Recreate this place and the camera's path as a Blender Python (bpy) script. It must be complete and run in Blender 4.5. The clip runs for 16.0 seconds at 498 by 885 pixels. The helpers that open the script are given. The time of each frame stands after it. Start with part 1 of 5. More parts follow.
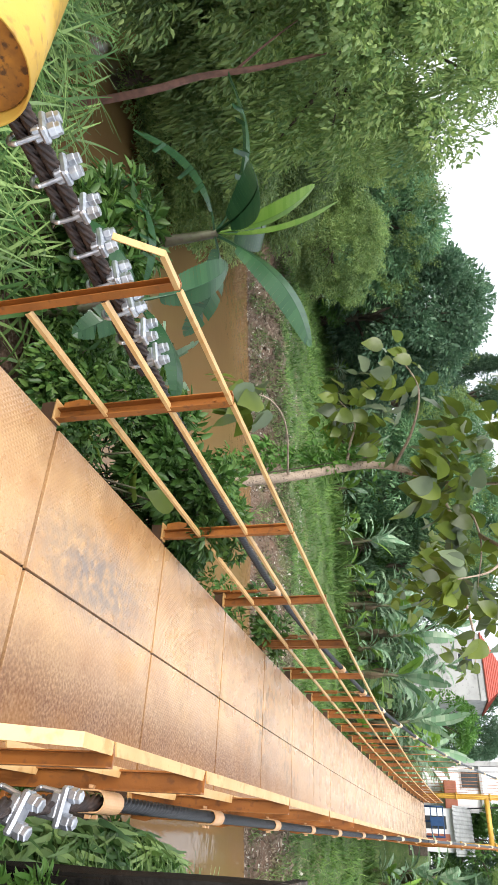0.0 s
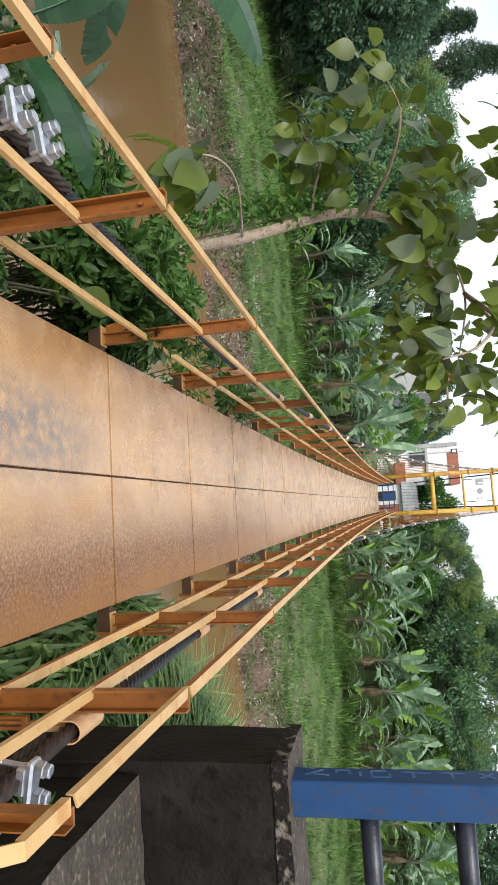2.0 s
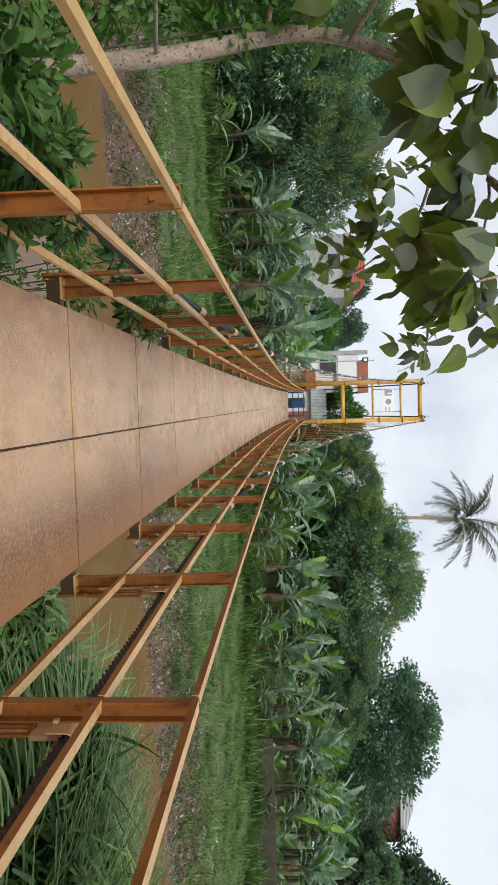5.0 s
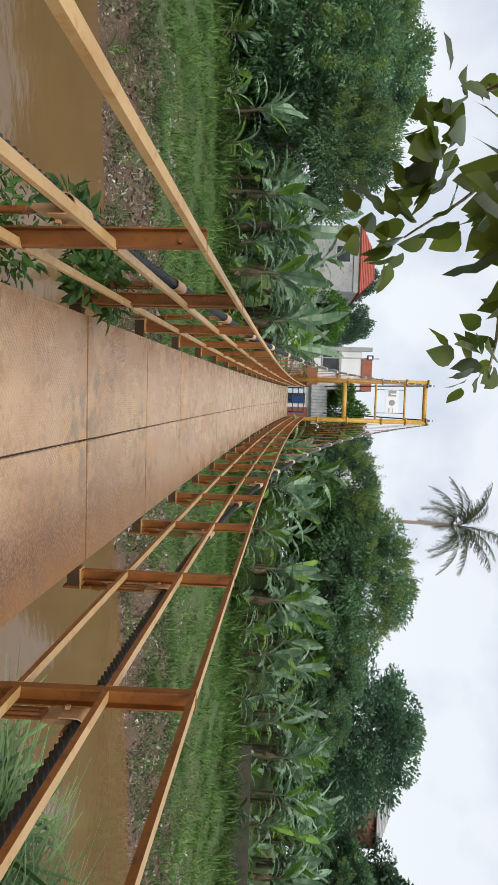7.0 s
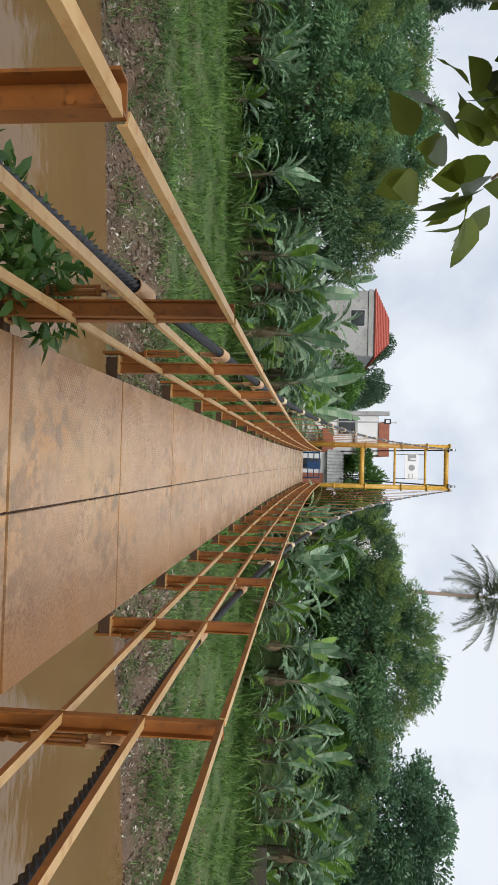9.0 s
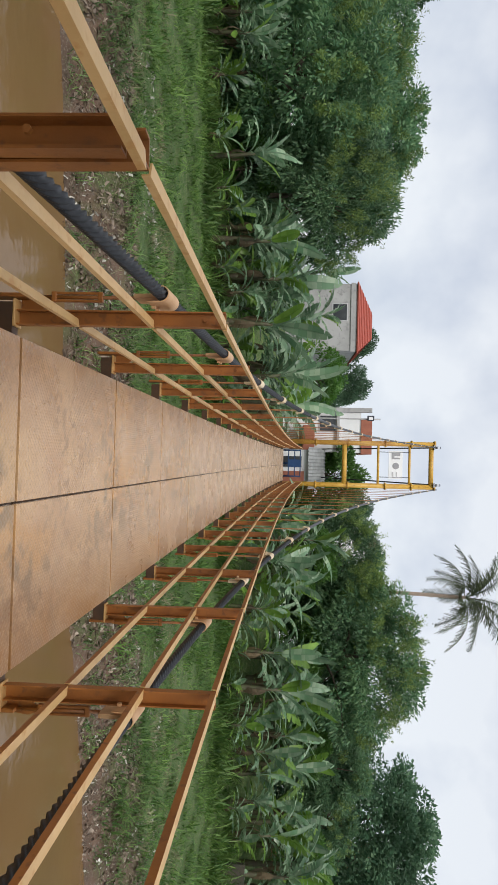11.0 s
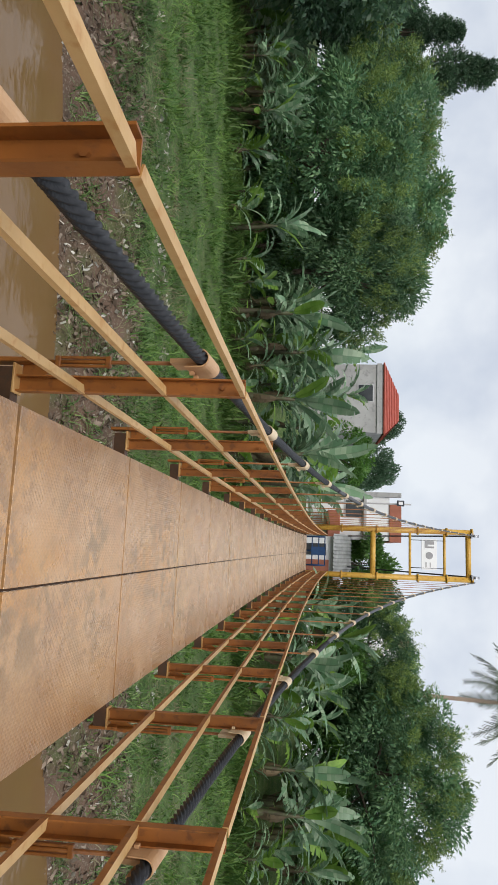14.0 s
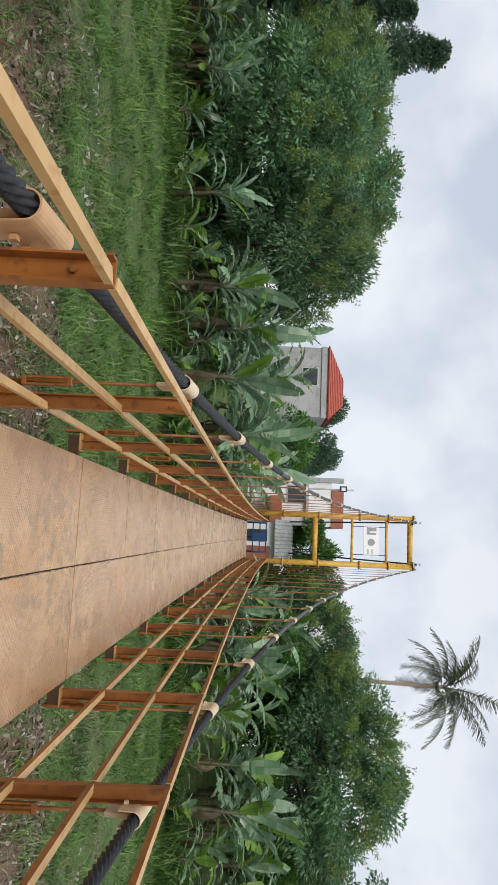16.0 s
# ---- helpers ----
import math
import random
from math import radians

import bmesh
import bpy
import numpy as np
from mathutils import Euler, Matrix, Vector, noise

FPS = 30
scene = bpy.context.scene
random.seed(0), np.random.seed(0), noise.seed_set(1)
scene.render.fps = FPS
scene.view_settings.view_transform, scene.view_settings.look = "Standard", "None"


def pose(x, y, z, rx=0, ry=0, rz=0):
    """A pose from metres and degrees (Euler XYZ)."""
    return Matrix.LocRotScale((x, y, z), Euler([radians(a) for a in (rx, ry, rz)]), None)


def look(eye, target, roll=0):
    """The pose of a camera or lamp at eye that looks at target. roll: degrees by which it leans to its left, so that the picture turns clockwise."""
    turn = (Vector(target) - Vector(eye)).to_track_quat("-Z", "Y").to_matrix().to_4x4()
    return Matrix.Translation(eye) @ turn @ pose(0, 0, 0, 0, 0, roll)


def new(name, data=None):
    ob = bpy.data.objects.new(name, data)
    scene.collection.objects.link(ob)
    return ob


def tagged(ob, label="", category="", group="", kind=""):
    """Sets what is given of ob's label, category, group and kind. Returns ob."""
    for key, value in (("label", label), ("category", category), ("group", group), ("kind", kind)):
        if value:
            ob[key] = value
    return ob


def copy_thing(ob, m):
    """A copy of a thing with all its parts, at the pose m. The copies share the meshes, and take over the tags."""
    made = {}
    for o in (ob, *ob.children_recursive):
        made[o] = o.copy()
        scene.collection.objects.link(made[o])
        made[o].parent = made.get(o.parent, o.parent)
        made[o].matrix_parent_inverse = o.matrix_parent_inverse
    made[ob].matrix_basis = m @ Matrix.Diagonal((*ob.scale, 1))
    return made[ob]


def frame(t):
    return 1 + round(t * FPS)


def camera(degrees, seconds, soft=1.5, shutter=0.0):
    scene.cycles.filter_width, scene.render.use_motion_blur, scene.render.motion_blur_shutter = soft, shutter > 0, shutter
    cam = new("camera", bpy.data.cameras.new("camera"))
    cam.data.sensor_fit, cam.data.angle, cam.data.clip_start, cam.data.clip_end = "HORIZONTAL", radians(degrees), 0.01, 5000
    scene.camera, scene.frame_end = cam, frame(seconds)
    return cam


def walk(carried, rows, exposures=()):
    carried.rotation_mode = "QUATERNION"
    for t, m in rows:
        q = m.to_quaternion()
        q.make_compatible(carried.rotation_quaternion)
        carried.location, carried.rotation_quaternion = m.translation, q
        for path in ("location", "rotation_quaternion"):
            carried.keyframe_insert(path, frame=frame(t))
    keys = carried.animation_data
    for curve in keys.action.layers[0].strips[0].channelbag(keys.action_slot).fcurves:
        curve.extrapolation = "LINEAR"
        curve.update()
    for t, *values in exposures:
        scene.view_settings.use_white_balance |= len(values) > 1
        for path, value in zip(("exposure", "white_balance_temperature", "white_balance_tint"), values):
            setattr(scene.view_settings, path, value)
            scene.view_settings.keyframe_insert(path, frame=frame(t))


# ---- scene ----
# the camera is carried on its side: its right-hand edge points up
cam = camera(42.41, 16.0)
ROWS = [  # t, x, y, z, yaw, pitch, roll
    (0.0, 1.256, -1.133, 2.167, 32.34, -12.92, 4.77),
    (0.5, 0.962, -1.082, 2.141, 21.97, -10.34, 7.30),
    (1.0, 0.661, -0.984, 2.102, 11.08, -13.06, 5.45),
    (1.5, 0.441, -0.788, 2.057, 6.98, -12.85, 5.34),
    (2.0, 0.316, -0.584, 2.013, 6.12, -11.03, 4.43),
    (2.5, 0.168, -0.310, 1.907, 2.43, -12.50, 3.71),
    (3.0, 0.053, -0.013, 1.784, 1.62, -11.35, 1.71),
    (3.5, -0.062, 0.304, 1.680, -3.96, -9.94, 3.29),
    (4.0, -0.123, 0.666, 1.618, -1.98, -4.71, 1.54),
    (4.5, -0.155, 0.983, 1.610, -2.51, -2.53, 0.43),
    (5.0, -0.219, 1.361, 1.609, -3.44, -3.10, 1.49),
    (7.5, -0.397, 3.523, 1.601, -4.34, -2.77, -2.27),
    (8.0, -0.387, 3.933, 1.597, -3.24, -4.26, -1.39),
    (8.5, -0.339, 4.311, 1.614, 0.89, -5.17, -1.37),
    (11.0, -0.286, 6.382, 1.635, 1.49, -2.59, -1.45),
    (11.5, -0.307, 6.803, 1.627, 1.01, -3.14, -2.13),
    (12.0, -0.280, 7.215, 1.633, -2.11, -4.44, -0.01),
    (12.5, -0.255, 7.638, 1.660, 3.56, -3.57, -1.18),
    (13.0, -0.266, 8.043, 1.658, 2.64, -3.16, -1.16),
    (13.5, -0.287, 8.438, 1.645, 2.95, -3.53, -0.39),
    (14.0, -0.277, 8.823, 1.675, 9.11, -4.88, -1.57),
    (14.5, -0.316, 9.214, 1.697, 9.05, -2.32, -1.42),
    (15.0, -0.357, 9.544, 1.697, 9.87, -3.31, -0.85),
    (15.5, -0.333, 9.942, 1.731, 12.10, -3.91, -1.67),
    (16.0, -0.358, 10.292, 1.760, 7.96, 0.18, -2.55),
]
walk(cam, [(t, pose(x, y, z, 90 + pitch, 0, yaw) @ pose(0, 0, 0, 0, 0, 90 - roll)) for t, x, y, z, yaw, pitch, roll in ROWS],
     ((0.0, 1.12), (0.5, 0.74), (1.0, 0.64), (3.0, 0.54), (4.0, 0.34), (4.5, 0.18), (5.0, 0.12), (8.0, 0.11), (12.0, 0.03), (16.0, 0.05)))

# ---- world and light: a bright overcast sky with a faint, very soft sun ----
SUN_EL, SUN_AZ = 40, 186
world = bpy.data.worlds.new("world")
scene.world = world
world.use_nodes = True
wn, wl = world.node_tree.nodes, world.node_tree.links
sky = wn.new("ShaderNodeTexSky")
sky.sky_type, sky.sun_disc = "NISHITA", False
sky.sun_elevation, sky.sun_rotation = radians(SUN_EL), radians(SUN_AZ)
sky_dim = wn.new("ShaderNodeMix")
sky_dim.data_type, sky_dim.blend_type = "RGBA", "MULTIPLY"
sky_dim.inputs[0].default_value = 1.0
sky_dim.inputs[7].default_value = (0.11, 0.11, 0.11, 1)
cloud_noise = wn.new("ShaderNodeTexNoise")
cloud_noise.inputs["Scale"].default_value = 4.4
cloud_noise.inputs["Detail"].default_value = 5
cloud_noise.inputs["Roughness"].default_value = 0.5
cloud_ramp = wn.new("ShaderNodeValToRGB")
cloud_ramp.color_ramp.elements[0].position, cloud_ramp.color_ramp.elements[0].color = 0.34, (0.62, 0.67, 0.77, 1)
cloud_ramp.color_ramp.elements[1].position, cloud_ramp.color_ramp.elements[1].color = 0.56, (0.88, 0.91, 0.95, 1)
cloud_mix = wn.new("ShaderNodeMix")
cloud_mix.data_type = "RGBA"
cloud_mix.inputs[0].default_value = 0.86
wl.new(sky.outputs[0], sky_dim.inputs[6])
wl.new(cloud_noise.outputs[0], cloud_ramp.inputs[0])
wl.new(sky_dim.outputs[2], cloud_mix.inputs[6])
wl.new(cloud_ramp.outputs[0], cloud_mix.inputs[7])
wl.new(cloud_mix.outputs[2], wn["Background"].inputs[0])
wn["Background"].inputs[1].default_value = 1.0
sun_data = bpy.data.lights.new("sun", "SUN")
sun_data.energy, sun_data.angle, sun_data.color = 2.2, radians(30), (1.0, 0.95, 0.88)
sun = new("sun", sun_data)
sun.matrix_world = look((0, 0, 50), (3, 29, 24.5))


# ---- materials ----
def mixcol(nt, fac, a, b):
    n = nt.nodes.new("ShaderNodeMix")
    n.data_type = "RGBA"
    for i, v in ((0, fac), (6, a), (7, b)):
        if isinstance(v, (tuple, float, int)):
            n.inputs[i].default_value = (*v, 1) if isinstance(v, tuple) else v
        else:
            nt.links.new(v, n.inputs[i])
    return n.outputs[2]


def noise_fac(nt, scale, lo, hi, detail=5, vec=None, stretch=None):
    n = nt.nodes.new("ShaderNodeTexNoise")
    n.inputs["Scale"].default_value, n.inputs["Detail"].default_value = scale, detail
    geo = nt.nodes.new("ShaderNodeNewGeometry")
    src = geo.outputs["Position"]
    if stretch:
        mp = nt.nodes.new("ShaderNodeVectorMath")
        mp.operation = "MULTIPLY"
        mp.inputs[1].default_value = stretch
        nt.links.new(src, mp.inputs[0])
        src = mp.outputs[0]
    nt.links.new(src, n.inputs["Vector"])
    r = nt.nodes.new("ShaderNodeMapRange")
    r.inputs[1].default_value, r.inputs[2].default_value = lo, hi
    nt.links.new(n.outputs[0], r.inputs[0])
    return r.outputs[0]


def material(name):
    m = bpy.data.materials.new(name)
    m.use_nodes = True
    return m, m.node_tree, m.node_tree.nodes["Principled BSDF"]


def bump(nt, bsdf, height, strength, distance):
    b = nt.nodes.new("ShaderNodeBump")
    b.inputs["Strength"].default_value, b.inputs["Distance"].default_value = strength, distance
    nt.links.new(height, b.inputs["Height"])
    nt.links.new(b.outputs[0], bsdf.inputs["Normal"])


def surf(name, c1, c2, scale=8.0, rough=0.6, metal=0.0, spec=0.5, c3=None, fine=60.0, bumpy=0.3, dist=0.004, lo=0.4, hi=0.65, vary=0.0):
    m, nt, bsdf = material(name)
    col = mixcol(nt, noise_fac(nt, scale, lo, hi), c1, c2)
    if c3:
        col = mixcol(nt, noise_fac(nt, scale * 4.3, 0.55, 0.68), col, c3)
    if vary:
        info = nt.nodes.new("ShaderNodeObjectInfo")
        hsv = nt.nodes.new("ShaderNodeHueSaturation")
        r = nt.nodes.new("ShaderNodeMapRange")
        r.inputs[3].default_value, r.inputs[4].default_value = 1 - vary, 1 + vary
        nt.links.new(info.outputs["Random"], r.inputs[0])
        nt.links.new(r.outputs[0], hsv.inputs["Value"])
        nt.links.new(col, hsv.inputs["Color"])
        col = hsv.outputs[0]
    nt.links.new(col, bsdf.inputs["Base Color"])
    bsdf.inputs["Roughness"].default_value, bsdf.inputs["Metallic"].default_value = rough, metal
    bsdf.inputs["Specular IOR Level"].default_value = spec
    if bumpy:
        bump(nt, bsdf, noise_fac(nt, fine, 0.2, 0.8), bumpy, dist)
    return m


def foliage(name, c1, c2, rough=0.5, glow=0.35, patch=0.6):
    """Leaves: colour by leaf and by patch, some light through the blade."""
    m, nt, bsdf = material(name)
    geo = nt.nodes.new("ShaderNodeNewGeometry")
    info = nt.nodes.new("ShaderNodeObjectInfo")
    col = mixcol(nt, geo.outputs["Random Per Island"], c1, c2)
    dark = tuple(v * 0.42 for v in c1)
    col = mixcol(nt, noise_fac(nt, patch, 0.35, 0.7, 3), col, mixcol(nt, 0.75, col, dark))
    hsv = nt.nodes.new("ShaderNodeHueSaturation")
    r = nt.nodes.new("ShaderNodeMapRange")
    r.inputs[3].default_value, r.inputs[4].default_value = 0.75, 1.25
    nt.links.new(info.outputs["Random"], r.inputs[0])
    nt.links.new(r.outputs[0], hsv.inputs["Value"])
    nt.links.new(col, hsv.inputs["Color"])
    col = hsv.outputs[0]
    nt.links.new(col, bsdf.inputs["Base Color"])
    bsdf.inputs["Roughness"].default_value = rough
    trans = nt.nodes.new("ShaderNodeBsdfTranslucent")
    nt.links.new(col, trans.inputs["Color"])
    mix = nt.nodes.new("ShaderNodeMixShader")
    mix.inputs[0].default_value = glow
    out = nt.nodes["Material Output"]
    nt.links.new(bsdf.outputs[0], mix.inputs[1])
    nt.links.new(trans.outputs[0], mix.inputs[2])
    nt.links.new(mix.outputs[0], out.inputs[0])
    return m


def deck_material():
    m, nt, bsdf = material("deck_paint")
    col = mixcol(nt, noise_fac(nt, 0.9, 0.36, 0.64, 6), (0.62, 0.42, 0.25), (0.56, 0.37, 0.235))
    col = mixcol(nt, noise_fac(nt, 1.6, 0.52, 0.70, 6, stretch=(1.0, 0.5, 1)), col, (0.57, 0.32, 0.145))
    col = mixcol(nt, noise_fac(nt, 3.2, 0.46, 0.80, 10, stretch=(1.0, 0.6, 1)), col, (0.44, 0.26, 0.15))
    stain = nt.nodes.new("ShaderNodeMath")
    stain.operation = "MULTIPLY"
    nt.links.new(noise_fac(nt, 1.1, 0.54, 0.74, 4), stain.inputs[0])
    nt.links.new(noise_fac(nt, 24, 0.42, 0.66, 12), stain.inputs[1])
    col = mixcol(nt, stain.outputs[0], col, (0.36, 0.225, 0.14))
    col = mixcol(nt, noise_fac(nt, 95, 0.56, 0.76, 5), col, (0.34, 0.20, 0.11))
    col = mixcol(nt, noise_fac(nt, 140, 0.62, 0.72, 3), col, (0.68, 0.52, 0.33))
    # worn, dirty patches, more of them away from the entrance
    geo1 = nt.nodes.new("ShaderNodeNewGeometry")
    sep1 = nt.nodes.new("ShaderNodeSeparateXYZ")
    nt.links.new(geo1.outputs["Position"], sep1.inputs[0])
    way = nt.nodes.new("ShaderNodeMapRange")
    way.inputs[1].default_value, way.inputs[2].default_value = 3.0, 8.0
    way.inputs[3].default_value, way.inputs[4].default_value = 0.18, 1.0
    nt.links.new(sep1.outputs[1], way.inputs[0])
    for big, fine, tint in ((0.8, 7.0, (0.31, 0.21, 0.125)), (1.9, 17.0, (0.37, 0.235, 0.14))):
        worn = nt.nodes.new("ShaderNodeMath")
        worn.operation = "MULTIPLY"
        nt.links.new(noise_fac(nt, big, 0.47, 0.60, 3), worn.inputs[0])
        nt.links.new(noise_fac(nt, fine, 0.47, 0.60, 12), worn.inputs[1])
        worn2 = nt.nodes.new("ShaderNodeMath")
        worn2.operation = "MULTIPLY"
        nt.links.new(worn.outputs[0], worn2.inputs[0])
        nt.links.new(way.outputs[0], worn2.inputs[1])
        col = mixcol(nt, worn2.outputs[0], col, tint)
    # one bluish-grey scuffed patch on the plates by the entrance
    geo0 = nt.nodes.new("ShaderNodeNewGeometry")
    sq = nt.nodes.new("ShaderNodeVectorMath")
    sq.operation = "MULTIPLY"
    sq.inputs[1].default_value = (1.0, 0.40, 1.0)
    sq2 = nt.nodes.new("ShaderNodeVectorMath")
    sq2.operation = "SUBTRACT"
    sq2.inputs[1].default_value = (-0.24, 2.9, 0.02)
    nt.links.new(geo0.outputs["Position"], sq2.inputs[0])
    nt.links.new(sq2.outputs[0], sq.inputs[0])
    ln = nt.nodes.new("ShaderNodeVectorMath")
    ln.operation = "LENGTH"
    nt.links.new(sq.outputs[0], ln.inputs[0])
    rad = nt.nodes.new("ShaderNodeMapRange")
    rad.inputs[1].default_value, rad.inputs[2].default_value = 0.48, 0.10
    nt.links.new(ln.outputs["Value"], rad.inputs[0])
    scuff = nt.nodes.new("ShaderNodeMath")
    scuff.operation = "MULTIPLY"
    nt.links.new(rad.outputs[0], scuff.inputs[0])
    nt.links.new(noise_fac(nt, 16, 0.22, 0.60, 12), scuff.inputs[1])
    col = mixcol(nt, scuff.outputs[0], col, (0.24, 0.195, 0.17))
    # rust and dirt trodden in along the edge by the entrance
    geo = nt.nodes.new("ShaderNodeNewGeometry")
    sep = nt.nodes.new("ShaderNodeSeparateXYZ")
    nt.links.new(geo.outputs["Position"], sep.inputs[0])
    rx = nt.nodes.new("ShaderNodeMapRange")
    rx.inputs[1].default_value, rx.inputs[2].default_value = 0.10, 0.62
    nt.links.new(sep.outputs[0], rx.inputs[0])
    ry = nt.nodes.new("ShaderNodeMapRange")
    ry.inputs[1].default_value, ry.inputs[2].default_value = 14.0, 7.0
    nt.links.new(sep.outputs[1], ry.inputs[0])
    mul = nt.nodes.new("ShaderNodeMath")
    mul.operation = "MULTIPLY"
    nt.links.new(rx.outputs[0], mul.inputs[0])
    nt.links.new(ry.outputs[0], mul.inputs[1])
    mul2 = nt.nodes.new("ShaderNodeMath")
    mul2.operation = "MULTIPLY"
    nt.links.new(mul.outputs[0], mul2.inputs[0])
    nt.links.new(noise_fac(nt, 45, 0.0, 0.62, 14), mul2.inputs[1])
    col = mixcol(nt, mul2.outputs[0], col, (0.115, 0.055, 0.034))
    rim = nt.nodes.new("ShaderNodeMapRange")
    rim.inputs[1].default_value, rim.inputs[2].default_value = 0.45, 0.95
    nt.links.new(sep.outputs[0], rim.inputs[0])
    rim2 = nt.nodes.new("ShaderNodeMath")
    rim2.operation = "MULTIPLY"
    nt.links.new(rim.outputs[0], rim2.inputs[0])
    nt.links.new(noise_fac(nt, 2.4, 0.18, 0.52, 8), rim2.inputs[1])
    col = mixcol(nt, rim2.outputs[0], col, (0.29, 0.145, 0.06))
    # brown wear along the other edge
    rim3 = nt.nodes.new("ShaderNodeMapRange")
    rim3.inputs[1].default_value, rim3.inputs[2].default_value = -0.35, -0.95
    nt.links.new(sep.outputs[0], rim3.inputs[0])
    rim4 = nt.nodes.new("ShaderNodeMath")
    rim4.operation = "MULTIPLY"
    nt.links.new(rim3.outputs[0], rim4.inputs[0])
    nt.links.new(noise_fac(nt, 3.1, 0.25, 0.62, 10), rim4.inputs[1])
    col = mixcol(nt, rim4.outputs[0], col, (0.34, 0.20, 0.115))
    # the sky's grazing sheen painted in: colour pales towards the middle of the span
    sky_sheen = nt.nodes.new("ShaderNodeMapRange")
    sky_sheen.inputs[1].default_value, sky_sheen.inputs[2].default_value = 9.0, 30.0
    sky_sheen.inputs[4].default_value = 0.55
    nt.links.new(sep.outputs[1], sky_sheen.inputs[0])
    sky_sheen2 = nt.nodes.new("ShaderNodeMath")
    sky_sheen2.operation = "MULTIPLY"
    nt.links.new(sky_sheen.outputs[0], sky_sheen2.inputs[0])
    nt.links.new(noise_fac(nt, 1.2, 0.1, 0.6, 8), sky_sheen2.inputs[1])
    col = mixcol(nt, sky_sheen2.outputs[0], col, (0.78, 0.58, 0.42))
    tone = nt.nodes.new("ShaderNodeHueSaturation")
    tone.inputs["Value"].default_value, tone.inputs["Saturation"].default_value = 0.93, 1.17
    nt.links.new(col, tone.inputs["Color"])
    nt.links.new(tone.outputs[0], bsdf.inputs["Base Color"])
    bsdf.inputs["Specular IOR Level"].default_value = 0.85
    rr = nt.nodes.new("ShaderNodeMapRange")
    rr.inputs[3].default_value, rr.inputs[4].default_value = 0.19, 0.36
    nt.links.new(noise_fac(nt, 2.3, 0.3, 0.7), rr.inputs[0])
    # trodden dirt is dull
    dull = nt.nodes.new("ShaderNodeMath")
    dull.operation = "MULTIPLY_ADD"
    dull.inputs[1].default_value = 0.5
    nt.links.new(mul2.outputs[0], dull.inputs[0])
    nt.links.new(rr.outputs[0], dull.inputs[2])
    nt.links.new(dull.outputs[0], bsdf.inputs["Roughness"])
    # rolled tread pattern of the chequer plate
    waves = []
    for turn in (45, -45):
        mp = nt.nodes.new("ShaderNodeMapping")
        mp.inputs["Rotation"].default_value = (0, 0, radians(turn))
        nt.links.new(geo.outputs["Position"], mp.inputs[0])
        w = nt.nodes.new("ShaderNodeTexWave")
        w.inputs["Scale"].default_value = 11.0
        nt.links.new(mp.outputs[0], w.inputs[0])
        waves.append(w.outputs[1])
    mx = nt.nodes.new("ShaderNodeMath")
    mx.operation = "MAXIMUM"
    nt.links.new(waves[0], mx.inputs[0])
    nt.links.new(waves[1], mx.inputs[1])
    bump(nt, bsdf, mx.outputs[0], 0.45, 0.0035)
    bsdf.inputs["Sheen Weight"].default_value, bsdf.inputs["Sheen Roughness"].default_value = 0.35, 0.25
    bsdf.inputs["Sheen Tint"].default_value = (1.0, 0.90, 0.80, 1)
    return m


def water_material():
    m, nt, bsdf = material("muddy_water")
    col = mixcol(nt, noise_fac(nt, 0.25, 0.35, 0.7, 3), (0.20, 0.118, 0.050), (0.17, 0.100, 0.042))
    nt.links.new(col, bsdf.inputs["Base Color"])
    bsdf.inputs["Roughness"].default_value = 0.05
    bsdf.inputs["IOR"].default_value = 1.33
    bump(nt, bsdf, noise_fac(nt, 1.6, 0.2, 0.8, 5, stretch=(1.0, 1.6, 1)), 0.10, 0.05)
    return m


def ground_material():
    m, nt, bsdf = material("bank_soil")
    col = mixcol(nt, noise_fac(nt, 1.3, 0.35, 0.65, 7), (0.145, 0.090, 0.062), (0.085, 0.058, 0.040))
    geo = nt.nodes.new("ShaderNodeNewGeometry")
    dot = nt.nodes.new("ShaderNodeVectorMath")
    dot.operation = "DOT_PRODUCT"
    dot.inputs[1].default_value = (-0.19, 1.0, 0.0)
    nt.links.new(geo.outputs["Position"], dot.inputs[0])
    wob = nt.nodes.new("ShaderNodeMath")
    wob.operation = "MULTIPLY_ADD"
    wob.inputs[1].default_value = 2.6
    nt.links.new(noise_fac(nt, 0.9, 0.2, 0.8, 5), wob.inputs[0])
    nt.links.new(dot.outputs["Value"], wob.inputs[2])
    edge = nt.nodes.new("ShaderNodeMapRange")
    edge.inputs[1].default_value, edge.inputs[2].default_value = 24.4, 26.2
    nt.links.new(wob.outputs[0], edge.inputs[0])
    turf = mixcol(nt, noise_fac(nt, 3.0, 0.35, 0.65, 6), (0.04, 0.095, 0.018), (0.09, 0.135, 0.035))
    col = mixcol(nt, edge.outputs[0], col, turf)
    col = mixcol(nt, noise_fac(nt, 0.5, 0.54, 0.70, 5), col, (0.055, 0.10, 0.025))
    col = mixcol(nt, noise_fac(nt, 22, 0.55, 0.7, 4), col, (0.22, 0.19, 0.15))
    nt.links.new(col, bsdf.inputs["Base Color"])
    bsdf.inputs["Roughness"].default_value = 0.95
    bump(nt, bsdf, noise_fac(nt, 9, 0.2, 0.8, 6), 0.8, 0.06)
    return m


